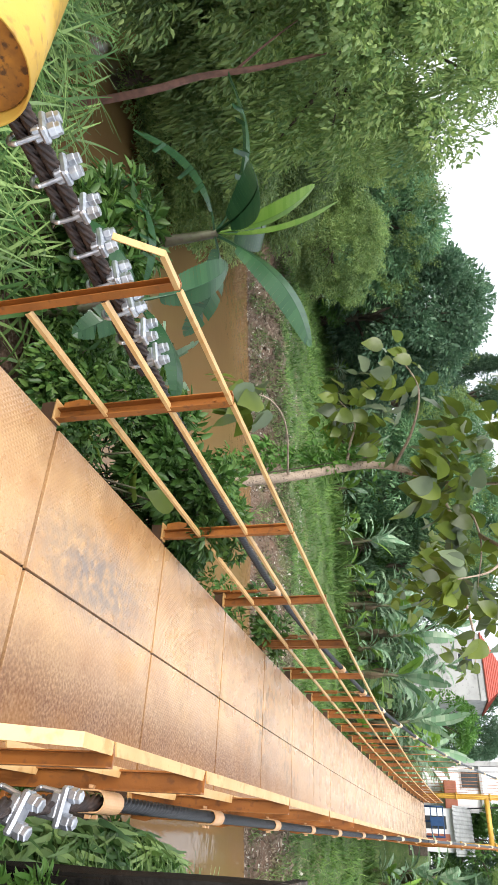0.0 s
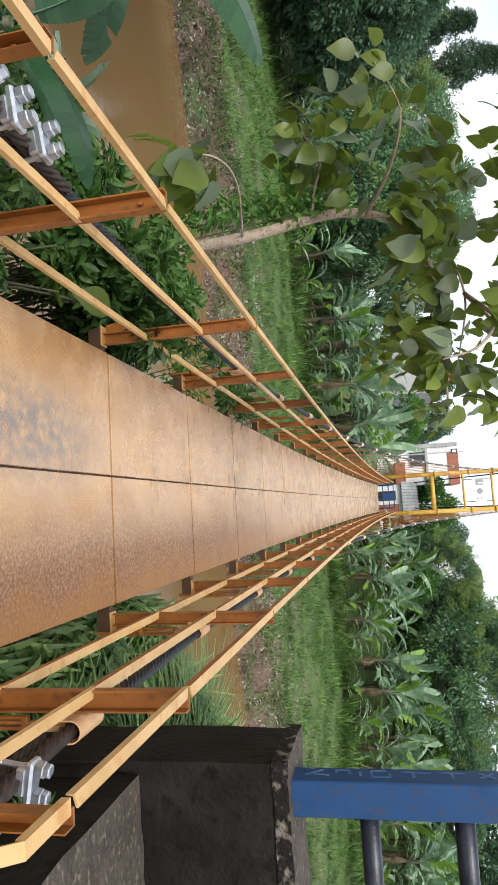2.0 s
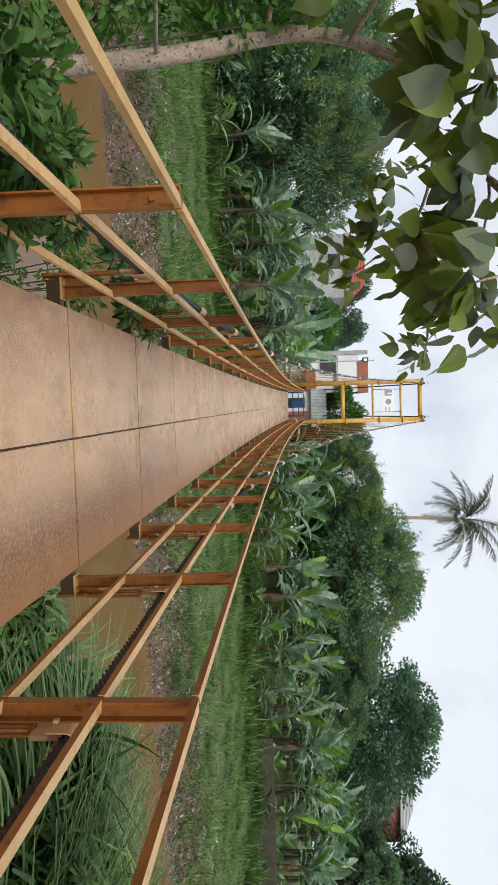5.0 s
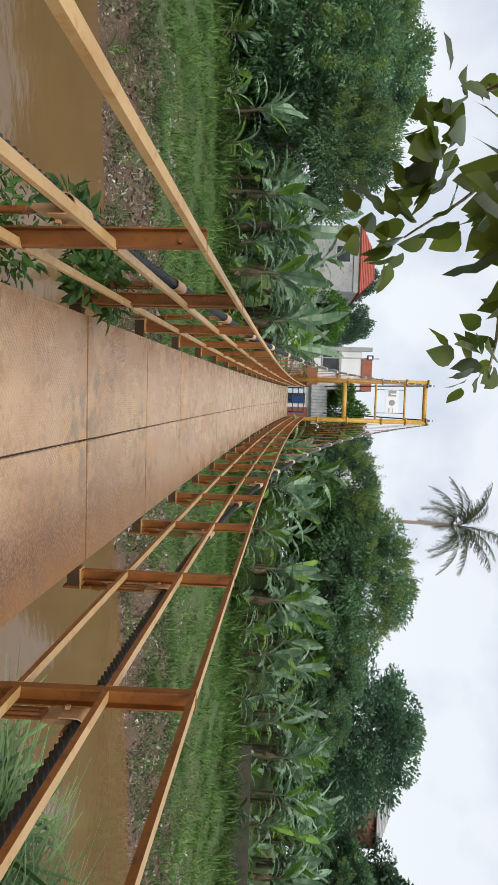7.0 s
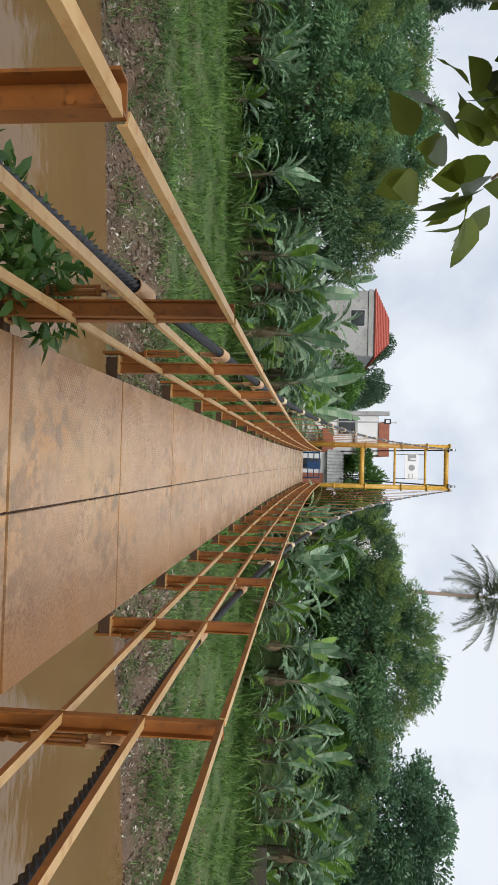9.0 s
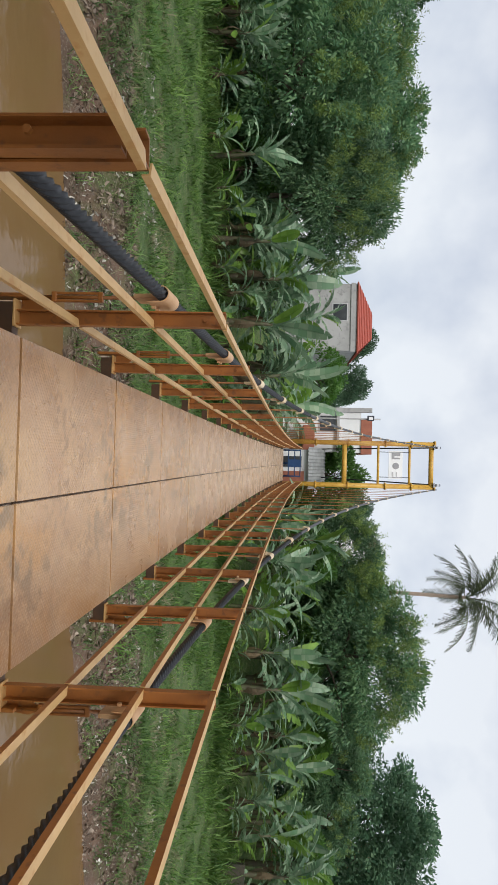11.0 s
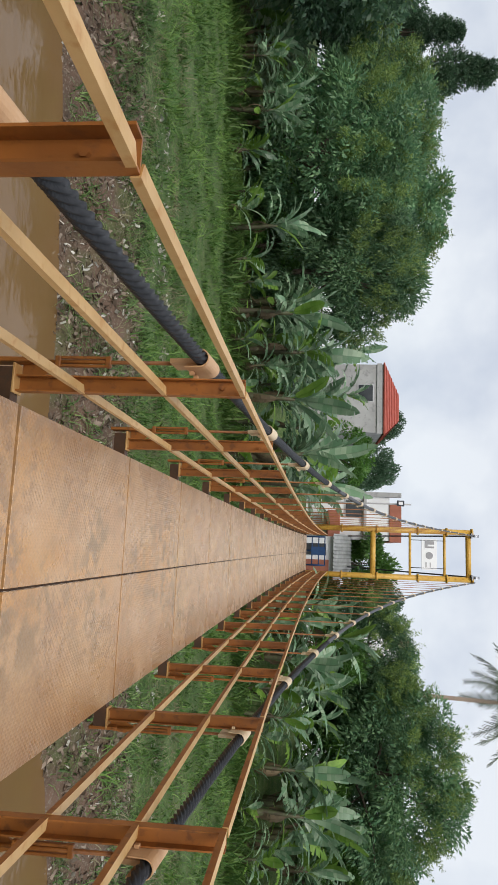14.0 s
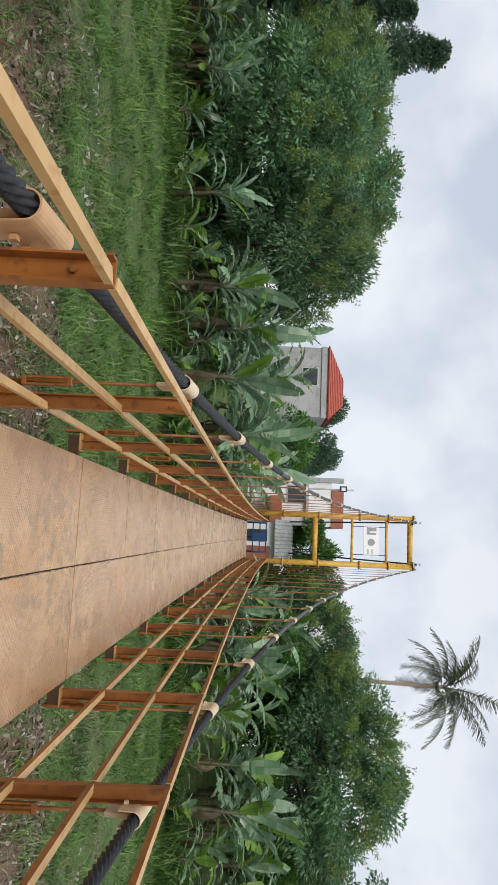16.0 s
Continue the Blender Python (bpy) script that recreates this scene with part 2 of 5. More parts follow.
M_DECK = deck_material()
M_WATER = water_material()
M_GROUND = ground_material()
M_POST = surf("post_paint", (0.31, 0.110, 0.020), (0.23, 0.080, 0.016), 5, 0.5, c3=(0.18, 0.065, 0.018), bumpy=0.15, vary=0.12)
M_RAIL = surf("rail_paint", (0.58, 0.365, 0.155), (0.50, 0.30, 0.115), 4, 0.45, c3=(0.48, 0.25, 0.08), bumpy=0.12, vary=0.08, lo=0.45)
M_BEAM = surf("beam_paint", (0.085, 0.040, 0.018), (0.055, 0.028, 0.014), 6, 0.6, c3=(0.06, 0.035, 0.02))
M_BRACKET = surf("bracket_paint", (0.55, 0.32, 0.12), (0.42, 0.22, 0.07), 7, 0.55)
M_SLEEVE = surf("sleeve_paint", (0.60, 0.37, 0.20), (0.52, 0.29, 0.14), 8, 0.5)
M_SLEEVE_PALE = surf("pale_sleeve_paint", (0.70, 0.56, 0.38), (0.60, 0.46, 0.28), 8, 0.5)
M_CABLE = surf("cable_steel", (0.020, 0.022, 0.026), (0.035, 0.036, 0.04), 30, 0.42, metal=0.3, bumpy=0.0)
M_CABLE_RUSTY = surf("greasy_cable_steel", (0.035, 0.026, 0.024), (0.07, 0.045, 0.035), 30, 0.5, metal=0.3)
M_GALV = surf("galvanised_steel", (0.62, 0.64, 0.68), (0.45, 0.47, 0.52), 25, 0.34, metal=0.85, bumpy=0.15)
M_NUT = surf("nut_steel", (0.30, 0.31, 0.34), (0.20, 0.21, 0.24), 30, 0.4, metal=0.8)
M_TOWER = surf("tower_paint", (0.62, 0.37, 0.065), (0.53, 0.30, 0.05), 1.5, 0.42, c3=(0.38, 0.2, 0.03), bumpy=0.05)
M_DRUM = surf("drum_paint", (0.62, 0.40, 0.07), (0.55, 0.33, 0.06), 3, 0.42, c3=(0.40, 0.22, 0.06))
M_RUST = surf("rusty_inside", (0.44, 0.20, 0.03), (0.16, 0.07, 0.025), 7, 0.8, c3=(0.10, 0.05, 0.02))
M_CONC = surf("dark_concrete", (0.010, 0.009, 0.008), (0.020, 0.018, 0.016), 3, 0.7, spec=0.12, c3=(0.006, 0.006, 0.006), bumpy=0.6, dist=0.01, fine=35)
M_CONC_TOP = surf("grey_concrete", (0.085, 0.070, 0.058), (0.052, 0.044, 0.037), 7, 0.9, spec=0.2, c3=(0.16, 0.135, 0.11), bumpy=0.9, dist=0.012, fine=45)
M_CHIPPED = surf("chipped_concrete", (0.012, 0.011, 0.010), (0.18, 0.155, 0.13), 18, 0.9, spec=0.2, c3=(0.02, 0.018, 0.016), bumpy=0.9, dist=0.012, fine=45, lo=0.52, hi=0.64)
M_BLUE = surf("blue_paint", (0.010, 0.046, 0.135), (0.014, 0.060, 0.165), 6, 0.5, spec=0.3, c3=(0.03, 0.05, 0.11), bumpy=0.15, lo=0.3, hi=0.7)
M_BLUE_PALE = surf("pale_scrawl", (0.08, 0.15, 0.30), (0.04, 0.11, 0.26), 30, 0.5)
M_DARKPIPE = surf("dark_pipe_paint", (0.015, 0.018, 0.03), (0.03, 0.035, 0.055), 12, 0.35)
M_BARK = surf("pale_bark", (0.42, 0.33, 0.26), (0.31, 0.24, 0.18), 14, 0.9, c3=(0.10, 0.08, 0.06), bumpy=0.6, dist=0.008)
M_BARK_DARK = surf("dark_bark", (0.07, 0.055, 0.04), (0.11, 0.085, 0.06), 5, 0.95, bumpy=0.6, dist=0.02, fine=20)
M_BARK_RED = surf("reddish_bark", (0.20, 0.10, 0.075), (0.13, 0.07, 0.055), 9, 0.9)
M_STEM = surf("banana_stem_skin", (0.075, 0.085, 0.035), (0.06, 0.045, 0.025), 4, 0.6, c3=(0.05, 0.035, 0.02))
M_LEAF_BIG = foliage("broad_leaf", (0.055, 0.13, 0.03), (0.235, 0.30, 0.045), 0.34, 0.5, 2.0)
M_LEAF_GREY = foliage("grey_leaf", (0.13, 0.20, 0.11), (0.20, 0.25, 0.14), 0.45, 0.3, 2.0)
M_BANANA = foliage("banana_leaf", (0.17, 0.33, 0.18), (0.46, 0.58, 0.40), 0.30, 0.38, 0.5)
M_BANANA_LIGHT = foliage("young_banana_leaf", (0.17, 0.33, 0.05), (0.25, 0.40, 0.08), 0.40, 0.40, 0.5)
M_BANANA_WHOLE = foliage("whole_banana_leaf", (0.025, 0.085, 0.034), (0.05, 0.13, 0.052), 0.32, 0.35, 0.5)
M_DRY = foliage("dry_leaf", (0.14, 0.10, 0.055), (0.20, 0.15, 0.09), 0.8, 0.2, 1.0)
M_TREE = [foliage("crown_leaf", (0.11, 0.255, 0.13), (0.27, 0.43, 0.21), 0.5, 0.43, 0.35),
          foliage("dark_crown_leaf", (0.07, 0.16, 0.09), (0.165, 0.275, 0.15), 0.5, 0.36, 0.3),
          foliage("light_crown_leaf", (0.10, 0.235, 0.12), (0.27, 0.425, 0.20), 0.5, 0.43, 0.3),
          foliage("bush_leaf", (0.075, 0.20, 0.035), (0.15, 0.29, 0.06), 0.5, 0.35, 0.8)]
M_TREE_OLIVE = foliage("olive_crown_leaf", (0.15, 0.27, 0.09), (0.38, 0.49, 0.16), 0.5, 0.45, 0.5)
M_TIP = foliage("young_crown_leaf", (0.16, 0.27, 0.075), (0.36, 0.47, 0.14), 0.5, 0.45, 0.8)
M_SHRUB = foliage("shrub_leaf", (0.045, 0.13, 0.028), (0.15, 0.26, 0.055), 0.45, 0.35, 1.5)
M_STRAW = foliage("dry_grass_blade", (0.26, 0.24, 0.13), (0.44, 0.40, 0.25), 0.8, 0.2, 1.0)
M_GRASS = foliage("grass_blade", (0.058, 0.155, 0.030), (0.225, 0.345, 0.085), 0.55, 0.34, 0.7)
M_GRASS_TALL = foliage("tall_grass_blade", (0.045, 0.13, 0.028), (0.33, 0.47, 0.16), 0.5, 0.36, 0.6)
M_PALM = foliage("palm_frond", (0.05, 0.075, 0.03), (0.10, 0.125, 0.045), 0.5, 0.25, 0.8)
M_WALL_GREY = surf("bare_render", (0.42, 0.42, 0.42), (0.34, 0.34, 0.34), 0.8, 0.9, c3=(0.28, 0.28, 0.28), bumpy=0.2)
M_WALL_MOSSY = surf("mossy_wall", (0.060, 0.050, 0.036), (0.035, 0.042, 0.024), 1.6, 0.95, c3=(0.04, 0.035, 0.028), bumpy=0.5, dist=0.02, fine=14)
M_WALL_WHITE = surf("white_wall_paint", (0.78, 0.79, 0.80), (0.70, 0.71, 0.73), 0.7, 0.8, bumpy=0.1)
M_ROOF_RED = surf("red_roof_tile", (0.42, 0.10, 0.07), (0.34, 0.075, 0.05), 2.5, 0.8, bumpy=0.3)
M_ROOF_BROWN = surf("brown_roof_tile", (0.28, 0.15, 0.10), (0.20, 0.11, 0.08), 2.5, 0.8)
M_ROOF_GREY = surf("fibre_cement_sheet", (0.34, 0.35, 0.35), (0.24, 0.25, 0.25), 1.5, 0.8)
M_TERRA = surf("terracotta_panel", (0.36, 0.13, 0.08), (0.28, 0.10, 0.065), 2, 0.8)
M_GLASS = surf("dark_window_glass", (0.03, 0.035, 0.04), (0.045, 0.05, 0.055), 2, 0.12, bumpy=0)
M_SIGN = surf("sign_white", (0.84, 0.85, 0.87), (0.80, 0.81, 0.84), 1.5, 0.5, bumpy=0)
M_SIGN_INK = surf("sign_ink", (0.30, 0.30, 0.32), (0.36, 0.36, 0.37), 4, 0.5, bumpy=0)
M_SIGN_FADED = surf("sign_faded_ink", (0.50, 0.50, 0.51), (0.44, 0.44, 0.46), 4, 0.5, bumpy=0)
M_DEBRIS = foliage("litter", (0.11, 0.075, 0.05), (0.42, 0.34, 0.27), 0.8, 0.0, 3.0)
M_PALE_STONE = foliage("pale_litter", (0.42, 0.40, 0.34), (0.70, 0.68, 0.62), 0.8, 0.0, 3.0)


# ---- building helpers ----
def group_of(name, loc=(0, 0, 0)):
    e = new(name)
    e.location = loc
    return e


def part(name, bm, mat, parent=None, label=""):
    me = bpy.data.meshes.new(name)
    bm.to_mesh(me)
    bm.free()
    me.materials.append(mat)
    ob = new(name, me)
    ob.parent = parent
    return tagged(ob, label)


def shared(name, me, parent, m=None, label=""):
    ob = new(name, me)
    ob.parent = parent
    if m is not None:
        ob.matrix_basis = m
    return tagged(ob, label)


def mesh_of(name, bm, mat):
    me = bpy.data.meshes.new(name)
    bm.to_mesh(me)
    bm.free()
    me.materials.append(mat)
    return me


def np_mesh(name, verts, faces, mat, smooth=False):
    """A mesh from arrays: verts (n, 3), faces (m, 3 or 4)."""
    verts, faces = np.asarray(verts, "f"), np.asarray(faces, "i")
    me = bpy.data.meshes.new(name)
    k = faces.shape[1]
    me.vertices.add(len(verts))
    me.vertices.foreach_set("co", verts.ravel())
    me.loops.add(faces.size)
    me.loops.foreach_set("vertex_index", faces.ravel())
    me.polygons.add(len(faces))
    me.polygons.foreach_set("loop_start", np.arange(0, faces.size, k, dtype="i"))
    me.polygons.foreach_set("loop_total", np.full(len(faces), k, "i"))
    if smooth:
        me.polygons.foreach_set("use_smooth", np.ones(len(faces), bool))
    me.materials.append(mat)
    me.update(calc_edges=True)
    return me


def add_box(bm, x0, x1, y0, y1, z0, z1, bevel=0.0):
    r = bmesh.ops.create_cube(bm, size=1.0)
    for v in r["verts"]:
        v.co = Vector(((x0 + x1) / 2 + v.co.x * (x1 - x0), (y0 + y1) / 2 + v.co.y * (y1 - y0), (z0 + z1) / 2 + v.co.z * (z1 - z0)))
    if bevel:
        es = list({e for v in r["verts"] for e in v.link_edges})
        bmesh.ops.bevel(bm, geom=es, offset=bevel, segments=1, affect="EDGES")
    return bm


def box(x0, x1, y0, y1, z0, z1, bevel=0.0):
    return add_box(bmesh.new(), x0, x1, y0, y1, z0, z1, bevel)


def add_tube(bm, pts, radii, n=10, cap=True, lobes=0, lay=0.0):
    """A round bar along pts; with lobes it is a rope of that many strands, turning once in lay metres."""
    rings, run = [], 0.0
    pts = [Vector(p) for p in pts]
    for i, p in enumerate(pts):
        d = (pts[min(i + 1, len(pts) - 1)] - pts[max(i - 1, 0)]).normalized()
        a = d.orthogonal() if abs(d.y) < 0.5 else d.cross(Vector((1, 0, 0)))
        a = a.normalized()
        b = d.cross(a).normalized()
        if i:
            run += (p - pts[i - 1]).length
        r = radii[i] if isinstance(radii, (list, tuple)) else radii
        ring = []
        for k in range(n):
            th = 2 * math.pi * k / n
            rr = r
            if lobes:
                rr = r * (0.56 + 0.44 * abs(math.cos(lobes / 2 * (th + 2 * math.pi * run / lay))))
            ring.append(bm.verts.new(p + a * (rr * math.cos(th)) + b * (rr * math.sin(th))))
        rings.append(ring)
    for q, s in zip(rings, rings[1:]):
        for k in range(n):
            f = bm.faces.new((q[k], q[(k + 1) % n], s[(k + 1) % n], s[k]))
            f.smooth = True
    if cap:
        bm.faces.new(rings[0][::-1])
        bm.faces.new(rings[-1])
    return bm


def tube(pts, radii, n=10, cap=True, lobes=0, lay=0.0):
    return add_tube(bmesh.new(), pts, radii, n, cap, lobes, lay)


def bend(pts, n=6):
    """A smooth curve through pts, n steps from one to the next."""
    q = [Vector(p) for p in pts]
    q = [q[0] * 2 - q[1]] + q + [q[-1] * 2 - q[-2]]
    out = []
    for i in range(1, len(q) - 2):
        a, b, c, d = q[i - 1:i + 3]
        for k in range(n):
            t = k / n
            out.append(0.5 * (2 * b + (c - a) * t + (2 * a - 5 * b + 4 * c - d) * t * t + (3 * b - a - 3 * c + d) * t ** 3))
    return out + [q[-2]]


def taper(radii, n=6):
    out = []
    for a, b in zip(radii, radii[1:]):
        out += [a + (b - a) * k / n for k in range(n)]
    return out + [radii[-1]]


# ---- the lie of the land ----
def smooth(a, b, v):
    t = min(max((v - a) / (b - a), 0.0), 1.0)
    return t * t * (3 - 2 * t)


def far_edge(x):
    return 21.8 + 0.19 * max(min(x, 40), -40) - 0.9 * smooth(-8, -20, x) - 0.8 * math.exp(-((x - 1.0) / 5.0) ** 2)


def land(x, y):
    right = smooth(0.6, 1.6, x)
    back = 0.55 * max(0.0, min(-3.0 - x, 12.0))
    near = -0.90 + 0.32 * right - 0.2 * smooth(1, 6, y) - 2.9 * smooth(2.8 + 4.3 * right - back, 6.4 + 4.9 * right - 1.1 * back, y) + 0.25 * smooth(-4, -12, x) * smooth(8, 2, y)
    fe = far_edge(x)
    field = -2.35 + (1.15 + 0.045 * x) * smooth(0, 16, y - fe - 2.2)
    bank = -3.95 + (field + 3.95) * smooth(-1.2, 2.4, y - fe)
    rise = 1.9 - field if abs(x) < 60 else 1.0
    bank += max(rise, 0.3) * smooth(40, 50, y) * (1 if y > fe + 5 else 0)
    z = near if y < 14 else bank
    return z + 0.10 * noise.noise((x * 0.35, y * 0.35, 1.0)) + 0.05 * noise.noise((x * 1.3, y * 1.3, 4.0))


def axis(parts):
    out = []
    for a, b, s in parts:
        v = a
        while v < b - 1e-6:
            out.append(v)
            v += s
    return out + [parts[-1][1]]


gx = axis([(-400, -60, 20), (-60, -24, 2), (-24, 26, 0.6), (26, 60, 2), (60, 400, 20)])
gy = axis([(-300, -20, 20), (-20, 0, 1.5), (0, 34, 0.5), (34, 52, 1.0), (52, 100, 6), (100, 600, 50)])
gv = [(x, y, land(x, y)) for y in gy for x in gx]
nx = len(gx)
gf = [(j * nx + i, j * nx + i + 1, (j + 1) * nx + i + 1, (j + 1) * nx + i) for j in range(len(gy) - 1) for i in range(nx - 1)]
tagged(new("ground", np_mesh("ground", gv, gf, M_GROUND, True)), "brown soil river banks and grassy field", "ground", kind="structure")
wv = [(-400, 4.0, -3.4), (400, 4.0, -3.4), (400, 60, -3.4), (-400, 60, -3.4)]
tagged(new("water", np_mesh("water", wv, [(0, 1, 2, 3)], M_WATER)), "calm muddy brown river water", "river", kind="structure")


# ---- the footbridge ----
SP, W, HALF, YT, NB = 2.0, 1.055, 0.953, 46.5, 23
CX = {-1: -1.19, 1: 1.16}


def zd(y):
    """Height of the deck: it sags at the near end and climbs to the tower."""
    return 0.0064 * y + 0.0008 * y * y


def zc(y, side=1):
    """Height of the main cables; the upstream one runs higher over the river."""
    u = max(y - 5.0, -3.0)
    odd = 0.04 * smooth(3.5, 5.5, y) * smooth(9.5, 7, y) if side > 0 else (-0.025 + 0.155 * smooth(5.5, 10.5, y)) * smooth(40, 18, y)
    return 0.66 + odd + 0.0078 * u * u - 0.000037 * u ** 3


def along(y, x=0.0, dz=0.0, length=SP):
    """A pose on the deck at y, tipped with its slope over the length ahead."""
    slope = math.degrees(math.atan2(zd(y + length) - zd(y), length))
    return pose(x, y, zd(y) + dz, slope, 0, 0)


bridge = tagged(group_of("footbridge"), "orange painted steel suspension footbridge over a brown river", "bridge")

# deck: chequer plates in two rows
# some joints stand open, others are welded and ground almost flush
WELDED = {(-1, 4), (-1, 7), (1, 7), (-1, 9), (1, 9), (-1, 11), (1, 11), (1, 13), (-1, 14), (1, 15), (-1, 17), (1, 18)}
PLATES = {(a, b): mesh_of("deck_plate", box(0.0, HALF - 0.008, 0.013 if a else 0.017, SP - (0.013 if b else 0.017), -0.030, 0.0, 0.002), M_DECK) for a in (0, 1) for b in (0, 1)}
rng = random.Random(3)
for k in range(-1, NB):
    for side in (-1, 1):
        ends = (int((side, k) in WELDED), int((side, k + 1) in WELDED))
        m = along(SP * k, 0.008 if side > 0 else -HALF) @ pose(0, 0, rng.uniform(-0.002, 0.001), rng.uniform(-0.03, 0.03), rng.uniform(-0.12, 0.12))
        shared("deck_plate", PLATES[ends], bridge, m)

# cross beams with bracket plates at their ends
beam_bm = bmesh.new()
add_box(beam_bm, -1.15, 1.15, -0.045, -0.037, -0.135, -0.040)
add_box(beam_bm, -1.15, 1.15, -0.037, 0.035, -0.048, -0.040)
add_box(beam_bm, -1.15, 1.15, -0.037, 0.035, -0.133, -0.125)
BEAM = mesh_of("cross_beam", beam_bm, M_BEAM)
br_bm = box(-0.03, 0.13, -0.050, 0.045, -0.038, -0.024, 0.003)
add_box(br_bm, 0.0, 0.03, 0.038, 0.055, -0.15, -0.03, 0.003)
BRACKET = mesh_of("bracket", br_bm, M_BRACKET)
str_bm = box(-0.04, 0.04, 0.05, SP - 0.05, -0.15, -0.034)
STRINGER = mesh_of("stringer", str_bm, M_BEAM)
# gusset plates that taper from the beam to the hanger rod
gus_bm = bmesh.new()
g_out = [(0.03, -0.02), (0.15, -0.02), (0.165, 0.10), (0.145, 0.17), (0.115, 0.17), (0.05, 0.03)]
g0, g1 = ([gus_bm.verts.new((x, y, z)) for x, z in g_out] for y in (0.030, 0.042))
gus_bm.faces.new(g0)
gus_bm.faces.new(g1[::-1])
for k in range(6):
    gus_bm.faces.new((g0[k], g1[k], g1[(k + 1) % 6], g0[(k + 1) % 6]))
bmesh.ops.recalc_face_normals(gus_bm, faces=gus_bm.faces)
GUSSET = mesh_of("gusset", gus_bm, M_POST)
for k in range(0, NB + 1):
    shared("cross_beam", BEAM, bridge, along(SP * k), "dark brown channel beam")
    for side in (-1, 1):
        shared("bracket", BRACKET, bridge, along(SP * k, side * 1.04) @ Matrix.Diagonal((side, 1, 1, 1)))
        if k:
            shared("gusset", GUSSET, bridge, along(SP * k, side * 1.04) @ Matrix.Diagonal((side, 1, 1, 1)))
    if k < NB:
        for x in (-0.7, 0.0, 0.7):
            shared("stringer", STRINGER, bridge, along(SP * k, x))

# railing posts: channels with the web towards the entrance
def channel_bar(w, d, t, z0, z1):
    """An upright channel of one piece: web towards -y, flanges towards +y."""
    bm = bmesh.new()
    out = [(-w, -d), (w, -d), (w, d), (w - t, d), (w - t, -d + t), (-w + t, -d + t), (-w + t, d), (-w, d)]
    lo, hi = ([bm.verts.new((x, y, z)) for x, y in out] for z in (z0, z1))
    for k in range(8):
        bm.faces.new((lo[k], lo[(k + 1) % 8], hi[(k + 1) % 8], hi[k]))
    for q in ((0, 1, 4, 5), (1, 2, 3, 4), (5, 6, 7, 0)):
        bm.faces.new([hi[k] for k in q])
        bm.faces.new([lo[k] for k in q[::-1]])
    return bm


POST = mesh_of("post", channel_bar(0.044, 0.027, 0.008, -0.10, 1.178), M_POST)
add = bmesh.new()
bmesh.ops.create_cone(add, cap_ends=True, segments=6, radius1=0.012, radius2=0.012, depth=0.014, matrix=pose(0.0, 0.012, 1.06, 90))
BOLTS = mesh_of("bolt", add, M_POST)


def angle_bar(length, a=0.043, leg=0.024, t=0.006):
    """An angle iron along y: flat top, short leg down on the inner side, ends cut on a slant."""
    bm = bmesh.new()
    out = [(0.0, 0.0), (a, 0.0), (a, -t), (t, -t), (t, -leg), (0.0, -leg)]
    e0 = [bm.verts.new((x, 0.02 * x / a, z)) for x, z in out]
    e1 = [bm.verts.new((x, length - 0.02 * x / a, z)) for x, z in out]
    for k in range(6):
        bm.faces.new((e0[k], e0[(k + 1) % 6], e1[(k + 1) % 6], e1[k]))
    for e in (e0, e1[::-1]):
        bm.faces.new(e)
    bmesh.ops.recalc_face_normals(bm, faces=bm.faces)
    return bm


RAIL = mesh_of("rail", angle_bar(SP - 0.035), M_RAIL)
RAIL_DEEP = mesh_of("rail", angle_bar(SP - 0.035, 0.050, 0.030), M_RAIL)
# side faces get the post colour: shade on the right rails painted in
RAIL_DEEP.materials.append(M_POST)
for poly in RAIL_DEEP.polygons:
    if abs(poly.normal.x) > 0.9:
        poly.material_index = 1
RAIL_SHORT = mesh_of("rail", angle_bar(0.985), M_RAIL)
RAIL_H = (1.184, 0.775, 0.345)
post_y = [1.0] + [SP * k for k in range(1, NB + 1)]
for side in (-1, 1):
    flip = Matrix.Diagonal((side, 1, 1, 1))
    for j, y in enumerate(post_y):
        base = along(y, side * (W + 0.012), 0, 0.5)
        base = pose(*base.translation)
        shared("post", POST, bridge, base @ pose(0, 0, 0, 0, rng.uniform(-0.5, 0.5), 180) @ Matrix.Diagonal((0.55 if j == 0 else 1, 1, 1, 1)))
        if side < 0:
            shared("bolt", BOLTS, bridge, base)
        if side < 0 and y == 8.0:
            shared("post", POST, bridge, base @ pose(-0.012, -0.062, -0.045, 0, 0, 180), "second channel bolted to the post at the rail splice")
            shared("bolt", BOLTS, bridge, base @ pose(-0.012, -0.105, -0.16, 0, 0, 0))
        if j + 1 < len(post_y):
            gap = post_y[j + 1] - y
            for h in RAIL_H:
                m = along(y, side * (W - 0.040), h + rng.uniform(-0.004, 0.004), gap) @ pose(0, 0.018, 0) @ flip
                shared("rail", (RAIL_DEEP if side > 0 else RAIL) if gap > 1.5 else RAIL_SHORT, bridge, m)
    # the bent free end of the top rail
    bm = bmesh.new()
    add_box(bm, 0.0, 0.043, 0.0, 0.006, -0.25, 0.0)
    bmesh.ops.rotate(bm, verts=bm.verts, matrix=Matrix.Rotation(radians(-36), 3, "X"))
    bmesh.ops.translate(bm, verts=bm.verts, vec=(0, 0.785, 0))
    add_box(bm, 0.0, 0.043, 0.787, 1.0, -0.006, 0.0)
    add_box(bm, 0.0, 0.006, 0.787, 1.0, -0.026, -0.006)
    part("rail_end", bm, M_RAIL, bridge).matrix_basis = pose(side * (W - 0.04), 0, 1.19) @ flip

